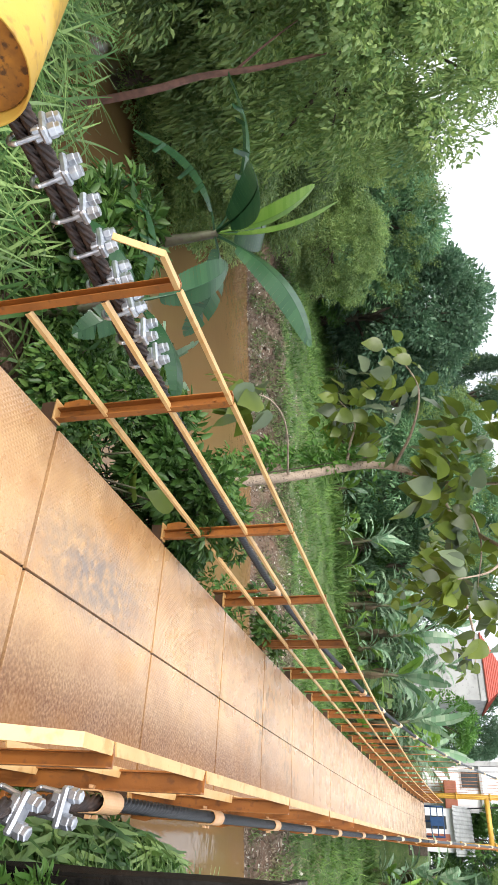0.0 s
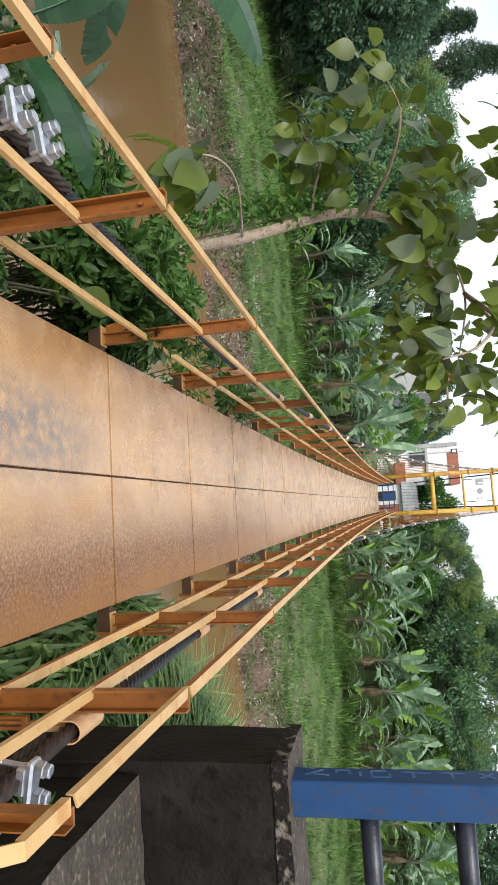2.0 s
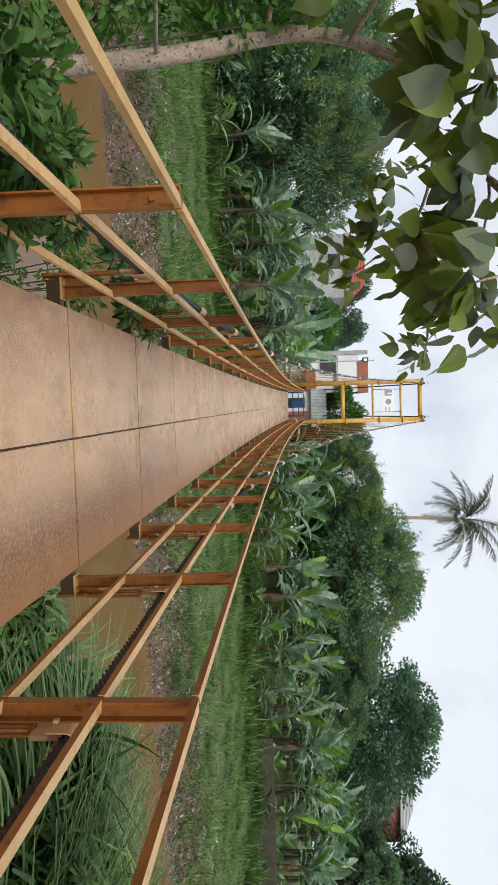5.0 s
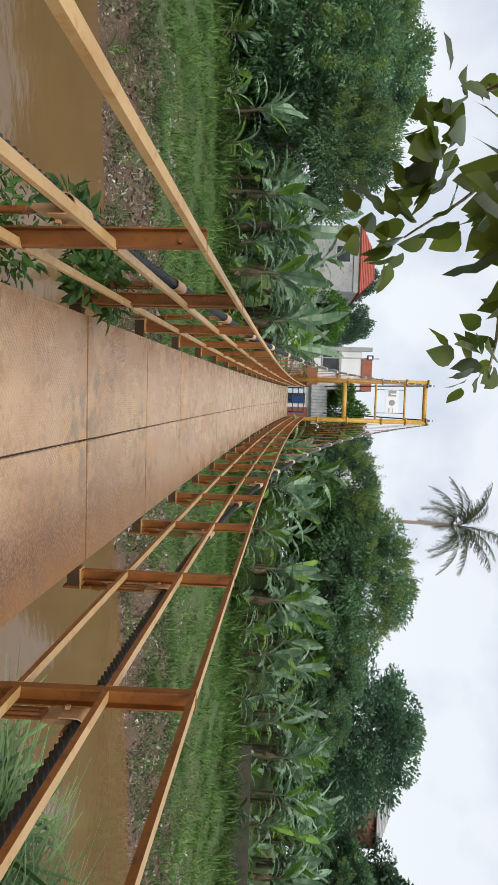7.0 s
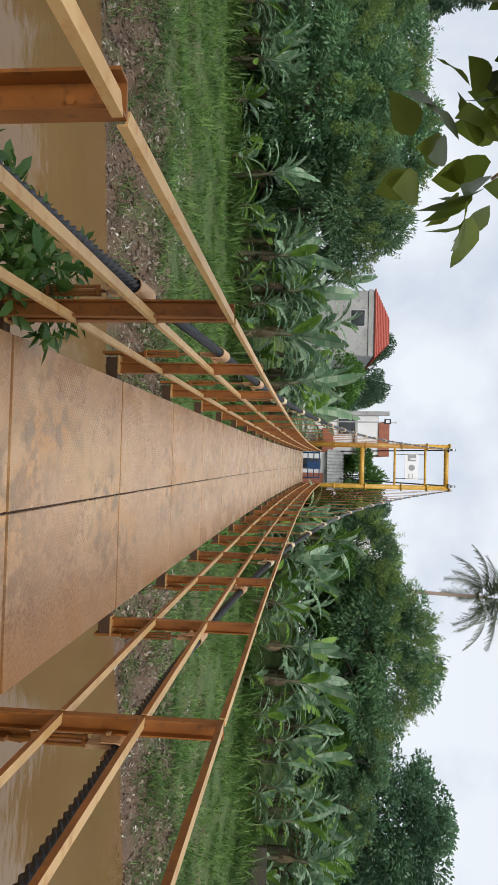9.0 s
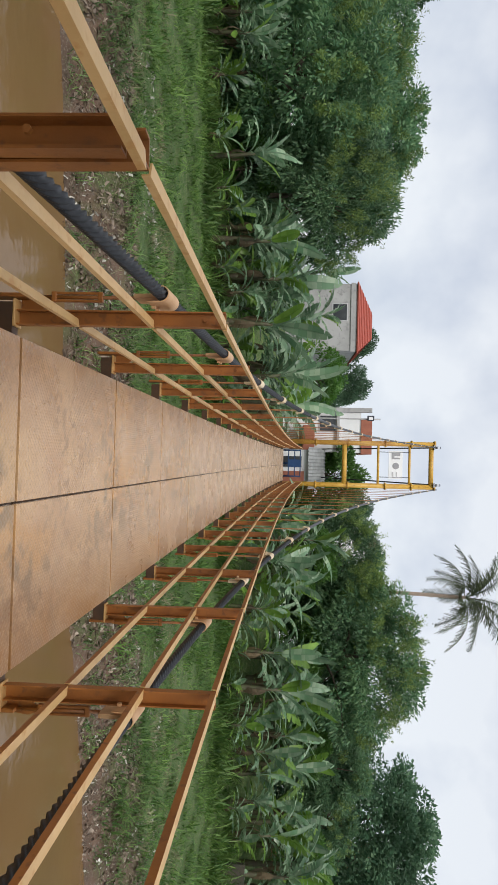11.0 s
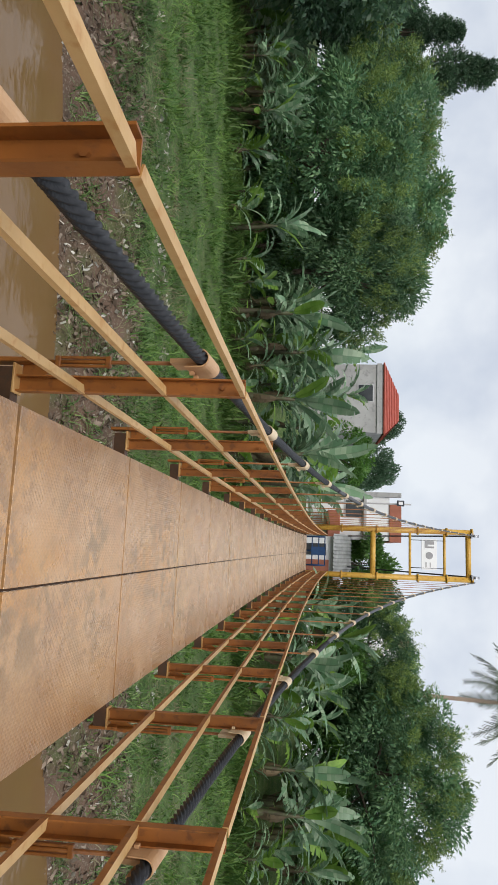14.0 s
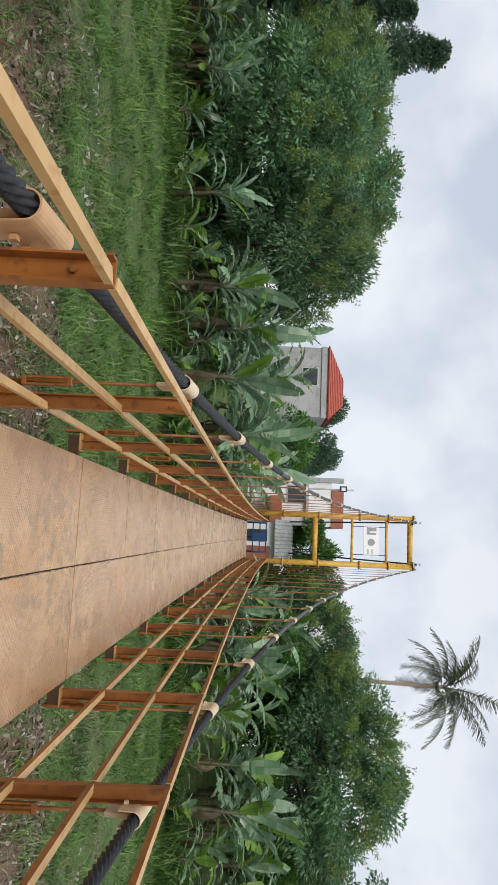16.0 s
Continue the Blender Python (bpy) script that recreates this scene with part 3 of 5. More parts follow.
# main cables: laid rope over the whole span
for side in (-1, 1):
    def run(y):
        return (CX[side] + (side * 1.30 - CX[side]) * smooth(20, YT, y), y, zc(y, side))

    cable = [run(2.0 + 0.011 * i) for i in range(int(17 / 0.011))]
    part("main_cable", tube(cable, 0.037, 36, True, 6, 0.34), M_CABLE, bridge, "thick black laid steel cable")
    cable = [run(19.0 + 0.25 * i) for i in range(int((YT - 19) / 0.25) + 1)]
    part("main_cable", tube(cable, 0.032, 12), M_CABLE, bridge, "thick black laid steel cable")

# hangers: a saddle sleeve on the cable, a rod and a turnbuckle down to each cross beam
sl = bmesh.new()
n = 12
prof = []
for k in range(n + 1):
    th = math.pi * k / n
    prof.append((0.047 * math.cos(th), 0.047 * math.sin(th)))
outer = [(0.047, -0.080)] + prof + [(-0.047, -0.080)]
inner = [(0.041, -0.080)] + [(x * 0.87, z * 0.87) for x, z in prof] + [(-0.041, -0.080)]
va = [[sl.verts.new((x, y, z)) for x, z in ring] for ring in (outer, inner) for y in (-0.115, 0.115)]
o0, o1, i0, i1 = va
for a in range(len(outer) - 1):
    for q in ((o0[a], o0[a + 1], o1[a + 1], o1[a]), (i0[a + 1], i0[a], i1[a], i1[a + 1]), (o0[a + 1], o0[a], i0[a], i0[a + 1]), (o1[a], o1[a + 1], i1[a + 1], i1[a])):
        sl.faces.new(q)
add_box(sl, -0.012, 0.012, -0.07, 0.07, -0.17, -0.03)
for bx in (-0.06, 0.06):
    for by in (-0.04, 0.04):
        add_box(sl, bx - 0.008, bx + 0.008, by - 0.011, by + 0.011, -0.07, -0.048)
SLEEVE = mesh_of("sleeve", sl.copy(), M_SLEEVE)
SLEEVE_PALE = mesh_of("sleeve", sl, M_SLEEVE_PALE)
tb = bmesh.new()
for x in (-0.022, 0.022):
    add_box(tb, x - 0.007, x + 0.007, -0.012, 0.012, -0.13, 0.13, 0.003)
add_box(tb, -0.03, 0.03, -0.015, 0.015, 0.12, 0.15, 0.004)
add_box(tb, -0.03, 0.03, -0.015, 0.015, -0.15, -0.12, 0.004)
TURN = mesh_of("turnbuckle", tb, M_POST)
lug_bm = box(-0.012, 0.012, -0.045, 0.045, -0.12, 0.10, 0.004)
LUG = mesh_of("lug", lug_bm, M_POST)
for side in (-1, 1):
    for k in range(1 if side > 0 else 3, NB):
        y = SP * k
        x = CX[side] + (side * 1.30 - CX[side]) * smooth(20, YT, y)
        lean = math.degrees(math.atan2(zc(y + 0.1, side) - zc(y - 0.1, side), 0.2))
        hanger = group_of("hanger", (0, 0, 0))
        hanger.parent = bridge
        shared("sleeve", SLEEVE if y < 13 else SLEEVE_PALE, hanger, pose(x, y, zc(y, side), lean))
        low, high = zd(y) - 0.02, zc(y, side) - 0.12
        part("rod", tube([(x, y, low), (x, y, high)], 0.011, 8), M_POST, hanger)
        if high - low > 0.5:
            shared("turnbuckle", TURN, hanger, pose(x, y, low + 0.34))
        else:
            shared("turnbuckle", TURN, hanger, pose(x, y, (low + high) / 2, 0, 0, 90))
        shared("lug", LUG, hanger, pose(x, y, zd(y) - 0.05))


# ---- cable anchors at the entrance: drum, returned cable tails and U-bolt grips ----
def grip_mesh_parts():
    bolt = bmesh.new()
    for x in (-0.052, 0.052):
        bmesh.ops.create_cone(bolt, cap_ends=True, segments=10, radius1=0.012, radius2=0.012, depth=0.20, matrix=pose(x, 0, 0.02, 0, 0, 0))
    pts = [(0.052 * math.cos(a), 0, -0.08 - 0.045 * math.sin(a)) for a in [math.pi * i / 10 for i in range(11)]]
    add_tube(bolt, pts, 0.012, 8)
    saddle = bmesh.new()
    add_box(saddle, -0.085, 0.085, -0.040, 0.040, 0.03, 0.065, 0.010)
    add_box(saddle, -0.055, 0.055, -0.034, 0.034, -0.01, 0.035, 0.008)
    nuts = bmesh.new()
    rings = [[nuts.verts.new((r * math.cos(math.pi * k / 3), r * math.sin(math.pi * k / 3), z)) for k in range(6)] for r, z in ((0.029, 0.066), (0.033, 0.070), (0.033, 0.098), (0.028, 0.102), (0.028, 0.122), (0.020, 0.126))]
    for p, q in zip(rings, rings[1:]):
        for k in range(6):
            nuts.faces.new((p[k], p[(k + 1) % 6], q[(k + 1) % 6], q[k]))
    nuts.faces.new(rings[-1])
    return mesh_of("u_bolt", bolt, M_GALV), mesh_of("saddle", saddle, M_GALV), mesh_of("nut", nuts, M_GALV)


U_BOLT, SADDLE, NUTS = grip_mesh_parts()
for side in (-1, 1):
    x = -1.33 if side < 0 else 1.28
    dy0, dz0 = (-0.13, 0.66) if side < 0 else (-0.42, 0.60)
    drum = tagged(group_of("anchor_drum"), "short yellow steel pipe, rusty inside, holding the bridge cable", "anchor", group="cable anchors")
    bm = bmesh.new()
    R = 0.275
    a0, a1 = (x + 0.13, x - 0.75) if side < 0 else (x - 0.13, x + 0.75)
    rings = []
    for xx, r in ((a0, R), (a1, R), (a1, R - 0.010), (a0, R - 0.010)):
        rings.append([bm.verts.new((xx, dy0 + r * math.cos(2 * math.pi * q / 40), dz0 + r * math.sin(2 * math.pi * q / 40))) for q in range(40)])
    for p, q in zip(rings, rings[1:] + rings[:1]):
        for k in range(40):
            f = bm.faces.new((p[k], p[(k + 1) % 40], q[(k + 1) % 40], q[k]))
            f.smooth = True
    bmesh.ops.recalc_face_normals(bm, faces=bm.faces)
    part("shell", bm, M_DRUM, drum)
    bm = bmesh.new()
    bmesh.ops.create_cone(bm, cap_ends=True, segments=40, radius1=R - 0.016, radius2=R - 0.016, depth=0.03, matrix=pose(a0 + side * 0.10, dy0, dz0, 0, 90, 0))
    part("inner_disc", bm, M_RUST, drum, "rust-stained orange inner plate")
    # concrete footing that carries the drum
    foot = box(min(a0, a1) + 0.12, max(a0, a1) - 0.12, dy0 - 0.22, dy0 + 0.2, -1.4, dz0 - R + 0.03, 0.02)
    tagged(part("drum_footing", foot, M_CONC), "dark concrete footing under the drum", "footing", group="cable anchors")
    tail = tagged(group_of("anchor_cable"), "doubled steel cable tail clamped with bright grips", "cable", group="cable anchors")
    for dx, dz, r in ((0.0, 0.0, 0.036), (0.0, -0.066, 0.033)):
        pts = [(x + (CX[side] - x) * smooth(0.1, 2.2, 0.01 * i), 0.01 * i, 0.74 + dz - 0.03 * smooth(0.1, 2.2, 0.01 * i)) for i in range(int((dy0 + 0.14) * 100), 202 if dz == 0 else 184)]
        part("strand", tube(pts, r, 36, True, 6, 0.34), M_CABLE_RUSTY, tail)
    for k in range(8 if side < 0 else 5):
        y = 0.26 + 0.205 * k if side < 0 else 0.30 + 0.305 * k
        xx = x + (CX[side] - x) * smooth(0, 2.1, y - 0.1)
        g = group_of("cable_grip")
        g.parent = tail
        m = pose(xx, y, 0.735, 0, side * 14 + rng.uniform(-6, 6), rng.uniform(-5, 5)) @ Matrix.Diagonal((*[1.0 if side < 0 else 0.88] * 3, 1))
        shared("u_bolt", U_BOLT, g, m)
        shared("saddle", SADDLE, g, m)
        for nx_ in (-0.052, 0.052):
            shared("nut", NUTS, g, m @ pose(nx_, 0, 0, 0, 0, 17 + 9 * k))

# ---- abutment, dark concrete pier and the blue gate post beside the entrance ----
tagged(part("abutment", box(-1.6, 1.5, -8.0, 0.0, -1.6, -0.03, 0.02), M_CONC_TOP), "worn concrete abutment slab at the bridge entrance", "abutment", kind="structure")


def rough_block(name, x0, x1, y0, y1, z0, z1, seed, top_mat, side_mat=M_CONC):
    """A cast concrete block with chipped, uneven edges and a paler top."""
    bm = box(x0, x1, y0, y1, z0, z1)
    bmesh.ops.subdivide_edges(bm, edges=bm.edges[:], cuts=9, use_grid_fill=True)
    for v in bm.verts:
        on = sum((abs(v.co.x - x0) < 1e-4 or abs(v.co.x - x1) < 1e-4, abs(v.co.y - y0) < 1e-4 or abs(v.co.y - y1) < 1e-4, abs(v.co.z - z0) < 1e-4 or abs(v.co.z - z1) < 1e-4))
        d = noise.noise_vector(v.co * 7 + Vector((seed, 0, 0)))
        v.co += d * min(0.016 if on >= 2 else 0.006, 0.12 * (z1 - z0))
    me = bpy.data.meshes.new(name)
    bm.normal_update()
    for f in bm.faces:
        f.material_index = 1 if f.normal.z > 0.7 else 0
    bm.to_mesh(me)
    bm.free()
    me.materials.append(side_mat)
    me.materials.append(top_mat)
    return new(name, me)


pier = tagged(group_of("concrete_pier"), "near-black concrete pier with a worn pale top edge", "pier")
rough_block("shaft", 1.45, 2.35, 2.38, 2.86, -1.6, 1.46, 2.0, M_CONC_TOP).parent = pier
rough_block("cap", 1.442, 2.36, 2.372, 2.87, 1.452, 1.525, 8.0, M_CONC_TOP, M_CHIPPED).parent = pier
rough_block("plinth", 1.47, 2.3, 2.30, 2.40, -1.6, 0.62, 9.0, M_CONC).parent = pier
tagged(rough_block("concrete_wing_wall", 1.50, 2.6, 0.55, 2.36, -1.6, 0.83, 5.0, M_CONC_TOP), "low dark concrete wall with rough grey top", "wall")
gate = tagged(group_of("gate_post"), "chipped blue steel gate post with dark pipe rails", "gate post")
part("post", box(1.555, 1.715, 2.46, 2.62, 1.50, 3.4, 0.006), M_BLUE, gate)
for z0, y0, z1, y1 in ((1.56, 2.61, 1.62, 2.60), (1.58, 2.53, 1.66, 2.59), (1.62, 2.54, 1.69, 2.53), (1.72, 2.59, 1.78, 2.585), (1.72, 2.59, 1.725, 2.555), (1.78, 2.585, 1.785, 2.55),
                       (1.83, 2.58, 1.835, 2.53), (1.88, 2.585, 1.95, 2.59), (1.88, 2.585, 1.89, 2.52), (1.89, 2.52, 1.97, 2.525), (1.97, 2.525, 1.965, 2.56), (2.02, 2.58, 2.15, 2.575),
                       (2.07, 2.575, 2.075, 2.52), (2.19, 2.58, 2.30, 2.575), (2.24, 2.575, 2.245, 2.52), (2.36, 2.58, 2.42, 2.53), (2.42, 2.58, 2.36, 2.53)):
    bm = bmesh.new()
    d = Vector((0, y1 - y0, z1 - z0))
    n = Vector((0, d.z, -d.y)).normalized() * 0.006
    q = [bm.verts.new((x, p[0] + e * n.y, p[1] + e * n.z)) for x in (1.5548, 1.5528) for p, e in (((y0, z0), 1), ((y1, z1), 1), ((y1, z1), -1), ((y0, z0), -1))]
    for k in ((3, 2, 1, 0), (4, 5, 6, 7), (0, 1, 5, 4), (1, 2, 6, 5), (2, 3, 7, 6), (3, 0, 4, 7)):
        bm.faces.new([q[j] for j in k])
    bmesh.ops.recalc_face_normals(bm, faces=bm.faces)
    part("paint_stroke", bm, M_BLUE_PALE, gate, "pale unreadable paint mark")
for z in (1.86, 2.28, 2.70):
    part("pipe_rail", tube([(1.70, 2.56, z), (2.1, 2.58, z), (4.2, 2.62, z)], 0.045, 14), M_DARKPIPE, gate, "dark pipe rail")


# ---- the far tower ----
tower = tagged(group_of("bridge_tower"), "tall yellow steel pipe portal tower carrying the cables", "tower")
XL, XR = -1.47, 1.16
for x in (XL, XR):
    leg = part("leg", tube([(x, YT, -0.5), (x, YT, 11.35)], 0.155, 20), M_TOWER, tower)
    for z in (4.0, 6.0, 8.3, 9.9, 11.3):
        part("flange", tube([(x, YT, z - 0.05), (x, YT, z + 0.05)], 0.225, 20), M_TOWER, leg)
    sad = bmesh.new()
    bmesh.ops.create_cone(sad, cap_ends=True, segments=24, radius1=0.24, radius2=0.24, depth=0.14, matrix=pose(x * 0.88, YT - 0.05, 11.44, 0, 90))
    add_box(sad, x * 0.88 - 0.14, x * 0.88 + 0.14, YT - 0.3, YT + 0.2, 11.20, 11.28)
    part("cable_saddle", sad, M_NUT, tower, "dark cable saddle wheel")
    part("backstay", tube([(x * 0.88, YT, 11.6), (x * 0.84, YT + 7, 6.6), (x * 0.80, YT + 13, 2.2)], 0.045, 8), M_CABLE, tower)
for z, r in ((5.78, 0.15), (7.86, 0.075), (9.78, 0.075), (11.10, 0.15)):
    part("cross_tube", tube([(XL, YT, z), (XR, YT, z)], r, 16), M_TOWER, tower)
sign = tagged(group_of("sign_board"), "white rectangular sign with dark emblem marks hung in the tower", "sign")
part("panel", box(-1.03, 0.69, YT - 0.06, YT - 0.03, 8.5, 9.35, 0.006), M_SIGN, sign)
for x in (-0.95, 0.60):
    part("hanger_rod", tube([(x, YT - 0.045, 7.9), (x, YT - 0.045, 9.85)], 0.02, 8), M_DARKPIPE, sign)
bm = bmesh.new()
bmesh.ops.create_cone(bm, cap_ends=True, segments=24, radius1=0.20, radius2=0.20, depth=0.012, matrix=pose(-0.10, YT - 0.068, 8.93, 90))
part("emblem", bm, M_SIGN_INK, sign)
bm = bmesh.new()
add_box(bm, -0.92, -0.72, YT - 0.072, YT - 0.062, 8.68, 9.20)
add_box(bm, -0.72, -0.52, YT - 0.072, YT - 0.062, 8.68, 8.84)
add_box(bm, -0.62, -0.52, YT - 0.072, YT - 0.062, 8.84, 9.20)
part("mark", bm, M_SIGN_INK, sign)
bm = bmesh.new()
add_box(bm, 0.28, 0.56, YT - 0.072, YT - 0.062, 8.70, 8.80)
part("mark", bm, M_SIGN_FADED, sign)
part("mark", box(0.28, 0.56, YT - 0.072, YT - 0.062, 8.95, 9.02), M_SIGN_FADED, sign)
# far landing: slab, blue barrier
tagged(part("far_landing", box(-1.8, 1.8, NB * SP + 0.02, 58, 0.2, zd(46) - 0.02, 0.02), M_CONC_TOP), "concrete landing beyond the bridge", "landing", kind="structure")
barrier = tagged(group_of("barrier"), "blue painted pipe barrier at the bridge end", "barrier")
for x in (-0.95, -0.1, 0.75):
    part("upright", tube([(x, 48.6, 1.95), (x, 48.6, 3.15)], 0.05, 10), M_BLUE, barrier)
for z in (2.35, 2.75, 3.12):
    part("bar", tube([(-0.98, 48.6, z), (0.78, 48.6, z)], 0.035, 10), M_BLUE, barrier)
part("board", box(-0.35, 0.15, 48.53, 48.56, 2.3, 3.1), M_BLUE, barrier)


# ---- plants: builders ----
def leaf_quads(pts, axes, normals, length, width, round_=False):
    """Pointed leaves. Plain: one quad each; round_: two quads folded at the midrib. Arrays (n, 3) and (n,)."""
    ax = axes / np.linalg.norm(axes, axis=1, keepdims=True)
    sd = np.cross(ax, normals)
    sd /= np.linalg.norm(sd, axis=1, keepdims=True) + 1e-9
    up = np.cross(sd, ax)
    L, Wd = length[:, None], width[:, None]
    n = len(pts)
    if not round_:
        mid = pts + ax * L * 0.45
        v = np.stack([pts, mid + sd * Wd * 0.5 + up * Wd * 0.12, pts + ax * L, mid - sd * Wd * 0.5 + up * Wd * 0.12], 1).reshape(-1, 3)
        return v, np.arange(n * 4).reshape(-1, 4)
    a, b, droop = pts + ax * L * 0.28, pts + ax * L * 0.66, -up * L * 0.12
    v = np.stack([pts, a + sd * Wd * 0.45 + up * Wd * 0.16, b + sd * Wd * 0.40 + up * Wd * 0.13 + droop * 0.4, pts + ax * L + droop,
                  b - sd * Wd * 0.40 + up * Wd * 0.13 + droop * 0.4, a - sd * Wd * 0.45 + up * Wd * 0.16], 1).reshape(-1, 3)
    base = (np.arange(n) * 6)[:, None]
    return v, np.concatenate([base + np.array([[0, 1, 2, 3]]), base + np.array([[0, 3, 4, 5]])], 0)


def crown_mesh(name, centres, radii, per, leaf, seed, mat, droop=0.2, thin=0.42, round_=False):
    """A crown of many small leaves in uneven clumps."""
    r = np.random.default_rng(seed)
    P, A, N = [], [], []
    mid = np.mean(centres, 0)
    for c, cr in zip(centres, radii):
        n = int(per * (cr / np.mean(radii)) ** 1.6)
        d = r.normal(size=(n, 3))
        d /= np.linalg.norm(d, axis=1, keepdims=True)
        rad = cr * r.uniform(0.25, 1.0, n) ** 0.45
        squash = np.array([1, 1, 0.72])
        P.append(np.asarray(c) + d * rad[:, None] * squash)
        out = d + 0.5 * (np.asarray(c) - mid) / (np.linalg.norm(np.asarray(c) - mid) + 0.1)
        A.append(out + r.normal(0, 0.6, (n, 3)) - np.array([0, 0, droop]))
        N.append(np.array([0, 0, 1.0]) + 0.6 * d + r.normal(0, 0.45, (n, 3)))
    P, A, N = map(np.concatenate, (P, A, N))
    L = leaf * r.uniform(0.6, 1.35, len(P))
    v, f = leaf_quads(P, A, N, L, L * thin, round_)
    return np_mesh(name, v, f, mat)


def make_tree(label, height, rx, rz, seed, leaf, clumps, per, mat, bark=None, base=0.25, droop=0.2, cone=False, thin=0.42, round_=False, tips=0, tip_mat=None):
    """A tree at the origin: tapered trunk with limbs, a crown, and sprays of young growth standing out of its top."""
    r = random.Random(seed)
    t = tagged(group_of("tree"), label, "tree")
    cz = height - rz
    cents, rads = [], []
    for i in range(clumps):
        th, u = r.uniform(0, 2 * math.pi), r.uniform(-1, 1)
        rr = math.sqrt(1 - u * u) * r.uniform(0.55, 1.0)
        if cone:
            u = r.uniform(-1, 1)
            rr = (1 - (u + 1) / 2) ** 0.75 * r.uniform(0.5, 1.0)
        wob = 1 + 0.25 * noise.noise((math.cos(th) * 1.5 + seed, math.sin(th) * 1.5, u))
        cents.append((rx * rr * math.cos(th) * wob, rx * rr * math.sin(th) * wob, max(cz + rz * u * wob, base * height)))
        rads.append(rx * r.uniform(0.10, 0.25) * (1.25 if cone else 1))
    shared("crown", crown_mesh("crown", cents, rads, per, leaf, seed, mat, droop, thin, round_), t)
    if tips:
        out, small = [], []
        while len(out) < tips * 5:
            th, u = r.uniform(0, 2 * math.pi), r.uniform(0.05, 1.0)
            rr = math.sqrt(1 - u * u)
            d = Vector((rx * rr * math.cos(th), rx * rr * math.sin(th), rz * u))
            way = (d.normalized() + Vector((r.uniform(-0.4, 0.4), r.uniform(-0.4, 0.4), 0.35))).normalized()
            s0 = r.uniform(0.86, 1.03)
            reach = r.uniform(0.5, 1.25)
            for q in range(5):
                p = d * s0 + way * reach * q / 4
                out.append((p.x, p.y, cz + p.z))
                small.append(0.34 - 0.055 * q)
        shared("young_growth", crown_mesh("young_growth", out, small, 26, leaf * 0.62, seed + 50, tip_mat, 0.0, thin * 0.8, round_), t, None, "lighter yellow-green young leaf sprays")
    bm = bmesh.new()
    bend = Vector((r.uniform(-0.4, 0.4), r.uniform(-0.4, 0.4), 0))
    r0 = 0.028 * height
    pts = [Vector((0, 0, -0.6)) + (bend * (s * s) + Vector((0, 0, (cz + 0.6) * s))) for s in [i / 8 for i in range(9)]]
    add_tube(bm, pts, [r0 * (1.25 - 0.85 * i / 8) for i in range(9)], 9)
    for c in r.sample(cents, min(11, len(cents))):
        s = pts[r.randint(3, 8)]
        e = Vector(c)
        m = (s + e) / 2 + Vector((0, 0, 0.12 * (e - s).length))
        add_tube(bm, [s, s.lerp(m, 0.6), m.lerp(e, 0.4), e], [r0 * 0.42, r0 * 0.32, r0 * 0.2, r0 * 0.06], 6)
    part("trunk", bm, bark or M_BARK_DARK, t)
    return t


def put(thing, x, y, scale=1.0, turn=0.0, z=None, tall=1.0):
    m = Matrix.LocRotScale((x, y, land(x, y) - 0.1 if z is None else z), Euler((0, 0, radians(turn))), (scale, scale, scale * tall))
    return copy_thing(thing, m)


def banana_leaf_mesh(seed, length, width, arch, mat, torn=0.25, n=13):
    """One blade on its stalk, rising along +x and drooping at the tip, split along its veins."""
    r = random.Random(seed)
    spine, v, f = [], [], []
    for i in range(n + 1):
        s = i / n
        spine.append(Vector((length * s * (1 - 0.15 * arch * s), 0, length * (0.62 * s - (0.30 + 0.55 * arch) * s * s))))
    for i in range(n):
        s0, s1 = i / n, (i + 1) / n
        if s0 < 0.14:
            w0 = w1 = 0.02 * length / 2
        else:
            w0 = width * (math.sin(math.pi * min(1, (s0 - 0.10) / 0.9)) ** 0.55) * 0.5
            w1 = width * (math.sin(math.pi * min(1, max(0, (s1 - 0.10) / 0.9))) ** 0.55) * 0.5 + 0.01
        for sg in (-1, 1):
            cut = r.random() < torn and s0 > 0.2
            sag = 0.25 + (0.5 * r.random() if cut else (0.03 * r.random() if n < 20 else 0.0))
            k = len(v)
            a, b = spine[i], spine[i + 1]
            b2 = a.lerp(b, 0.80) if cut else b
            v += [a, b, b2 + Vector((0.05 * length * 0.5, sg * w1, -w1 * sag)), a + Vector((0.05 * length * 0.5, sg * w0, -w0 * sag))]
            f.append((k, k + 1, k + 2, k + 3) if sg > 0 else (k, k + 3, k + 2, k + 1))
    # midrib
    k = len(v)
    for i, p in enumerate(spine):
        h = 0.016 * length * (1.1 - i / n)
        v += [p + Vector((0, -h * 0.5, 0.0)), p + Vector((0, h * 0.5, 0.0)), p + Vector((0, 0, -h))]
    for i in range(n):
        a, b = k + 3 * i, k + 3 * i + 3
        f += [(a, a + 2, b + 2, b), (a + 2, a + 1, b + 1, b + 2), (a + 1, a, b, b + 1)]
    return np_mesh("leaf", v, f, mat)


BLADES = [banana_leaf_mesh(i, 2.05, 0.45, a, M_BANANA, t) for i, (a, t) in enumerate(((0.25, 0.2), (0.6, 0.5), (0.95, 0.65), (0.4, 0.75)))]
BLADES_YOUNG = [banana_leaf_mesh(11, 1.9, 0.42, 0.3, M_BANANA_LIGHT, 0.08), banana_leaf_mesh(12, 1.9, 0.42, 0.6, M_BANANA_LIGHT, 0.2)]
BLADES_DRY = [banana_leaf_mesh(21, 1.7, 0.3, 1.2, M_DRY, 0.6)]


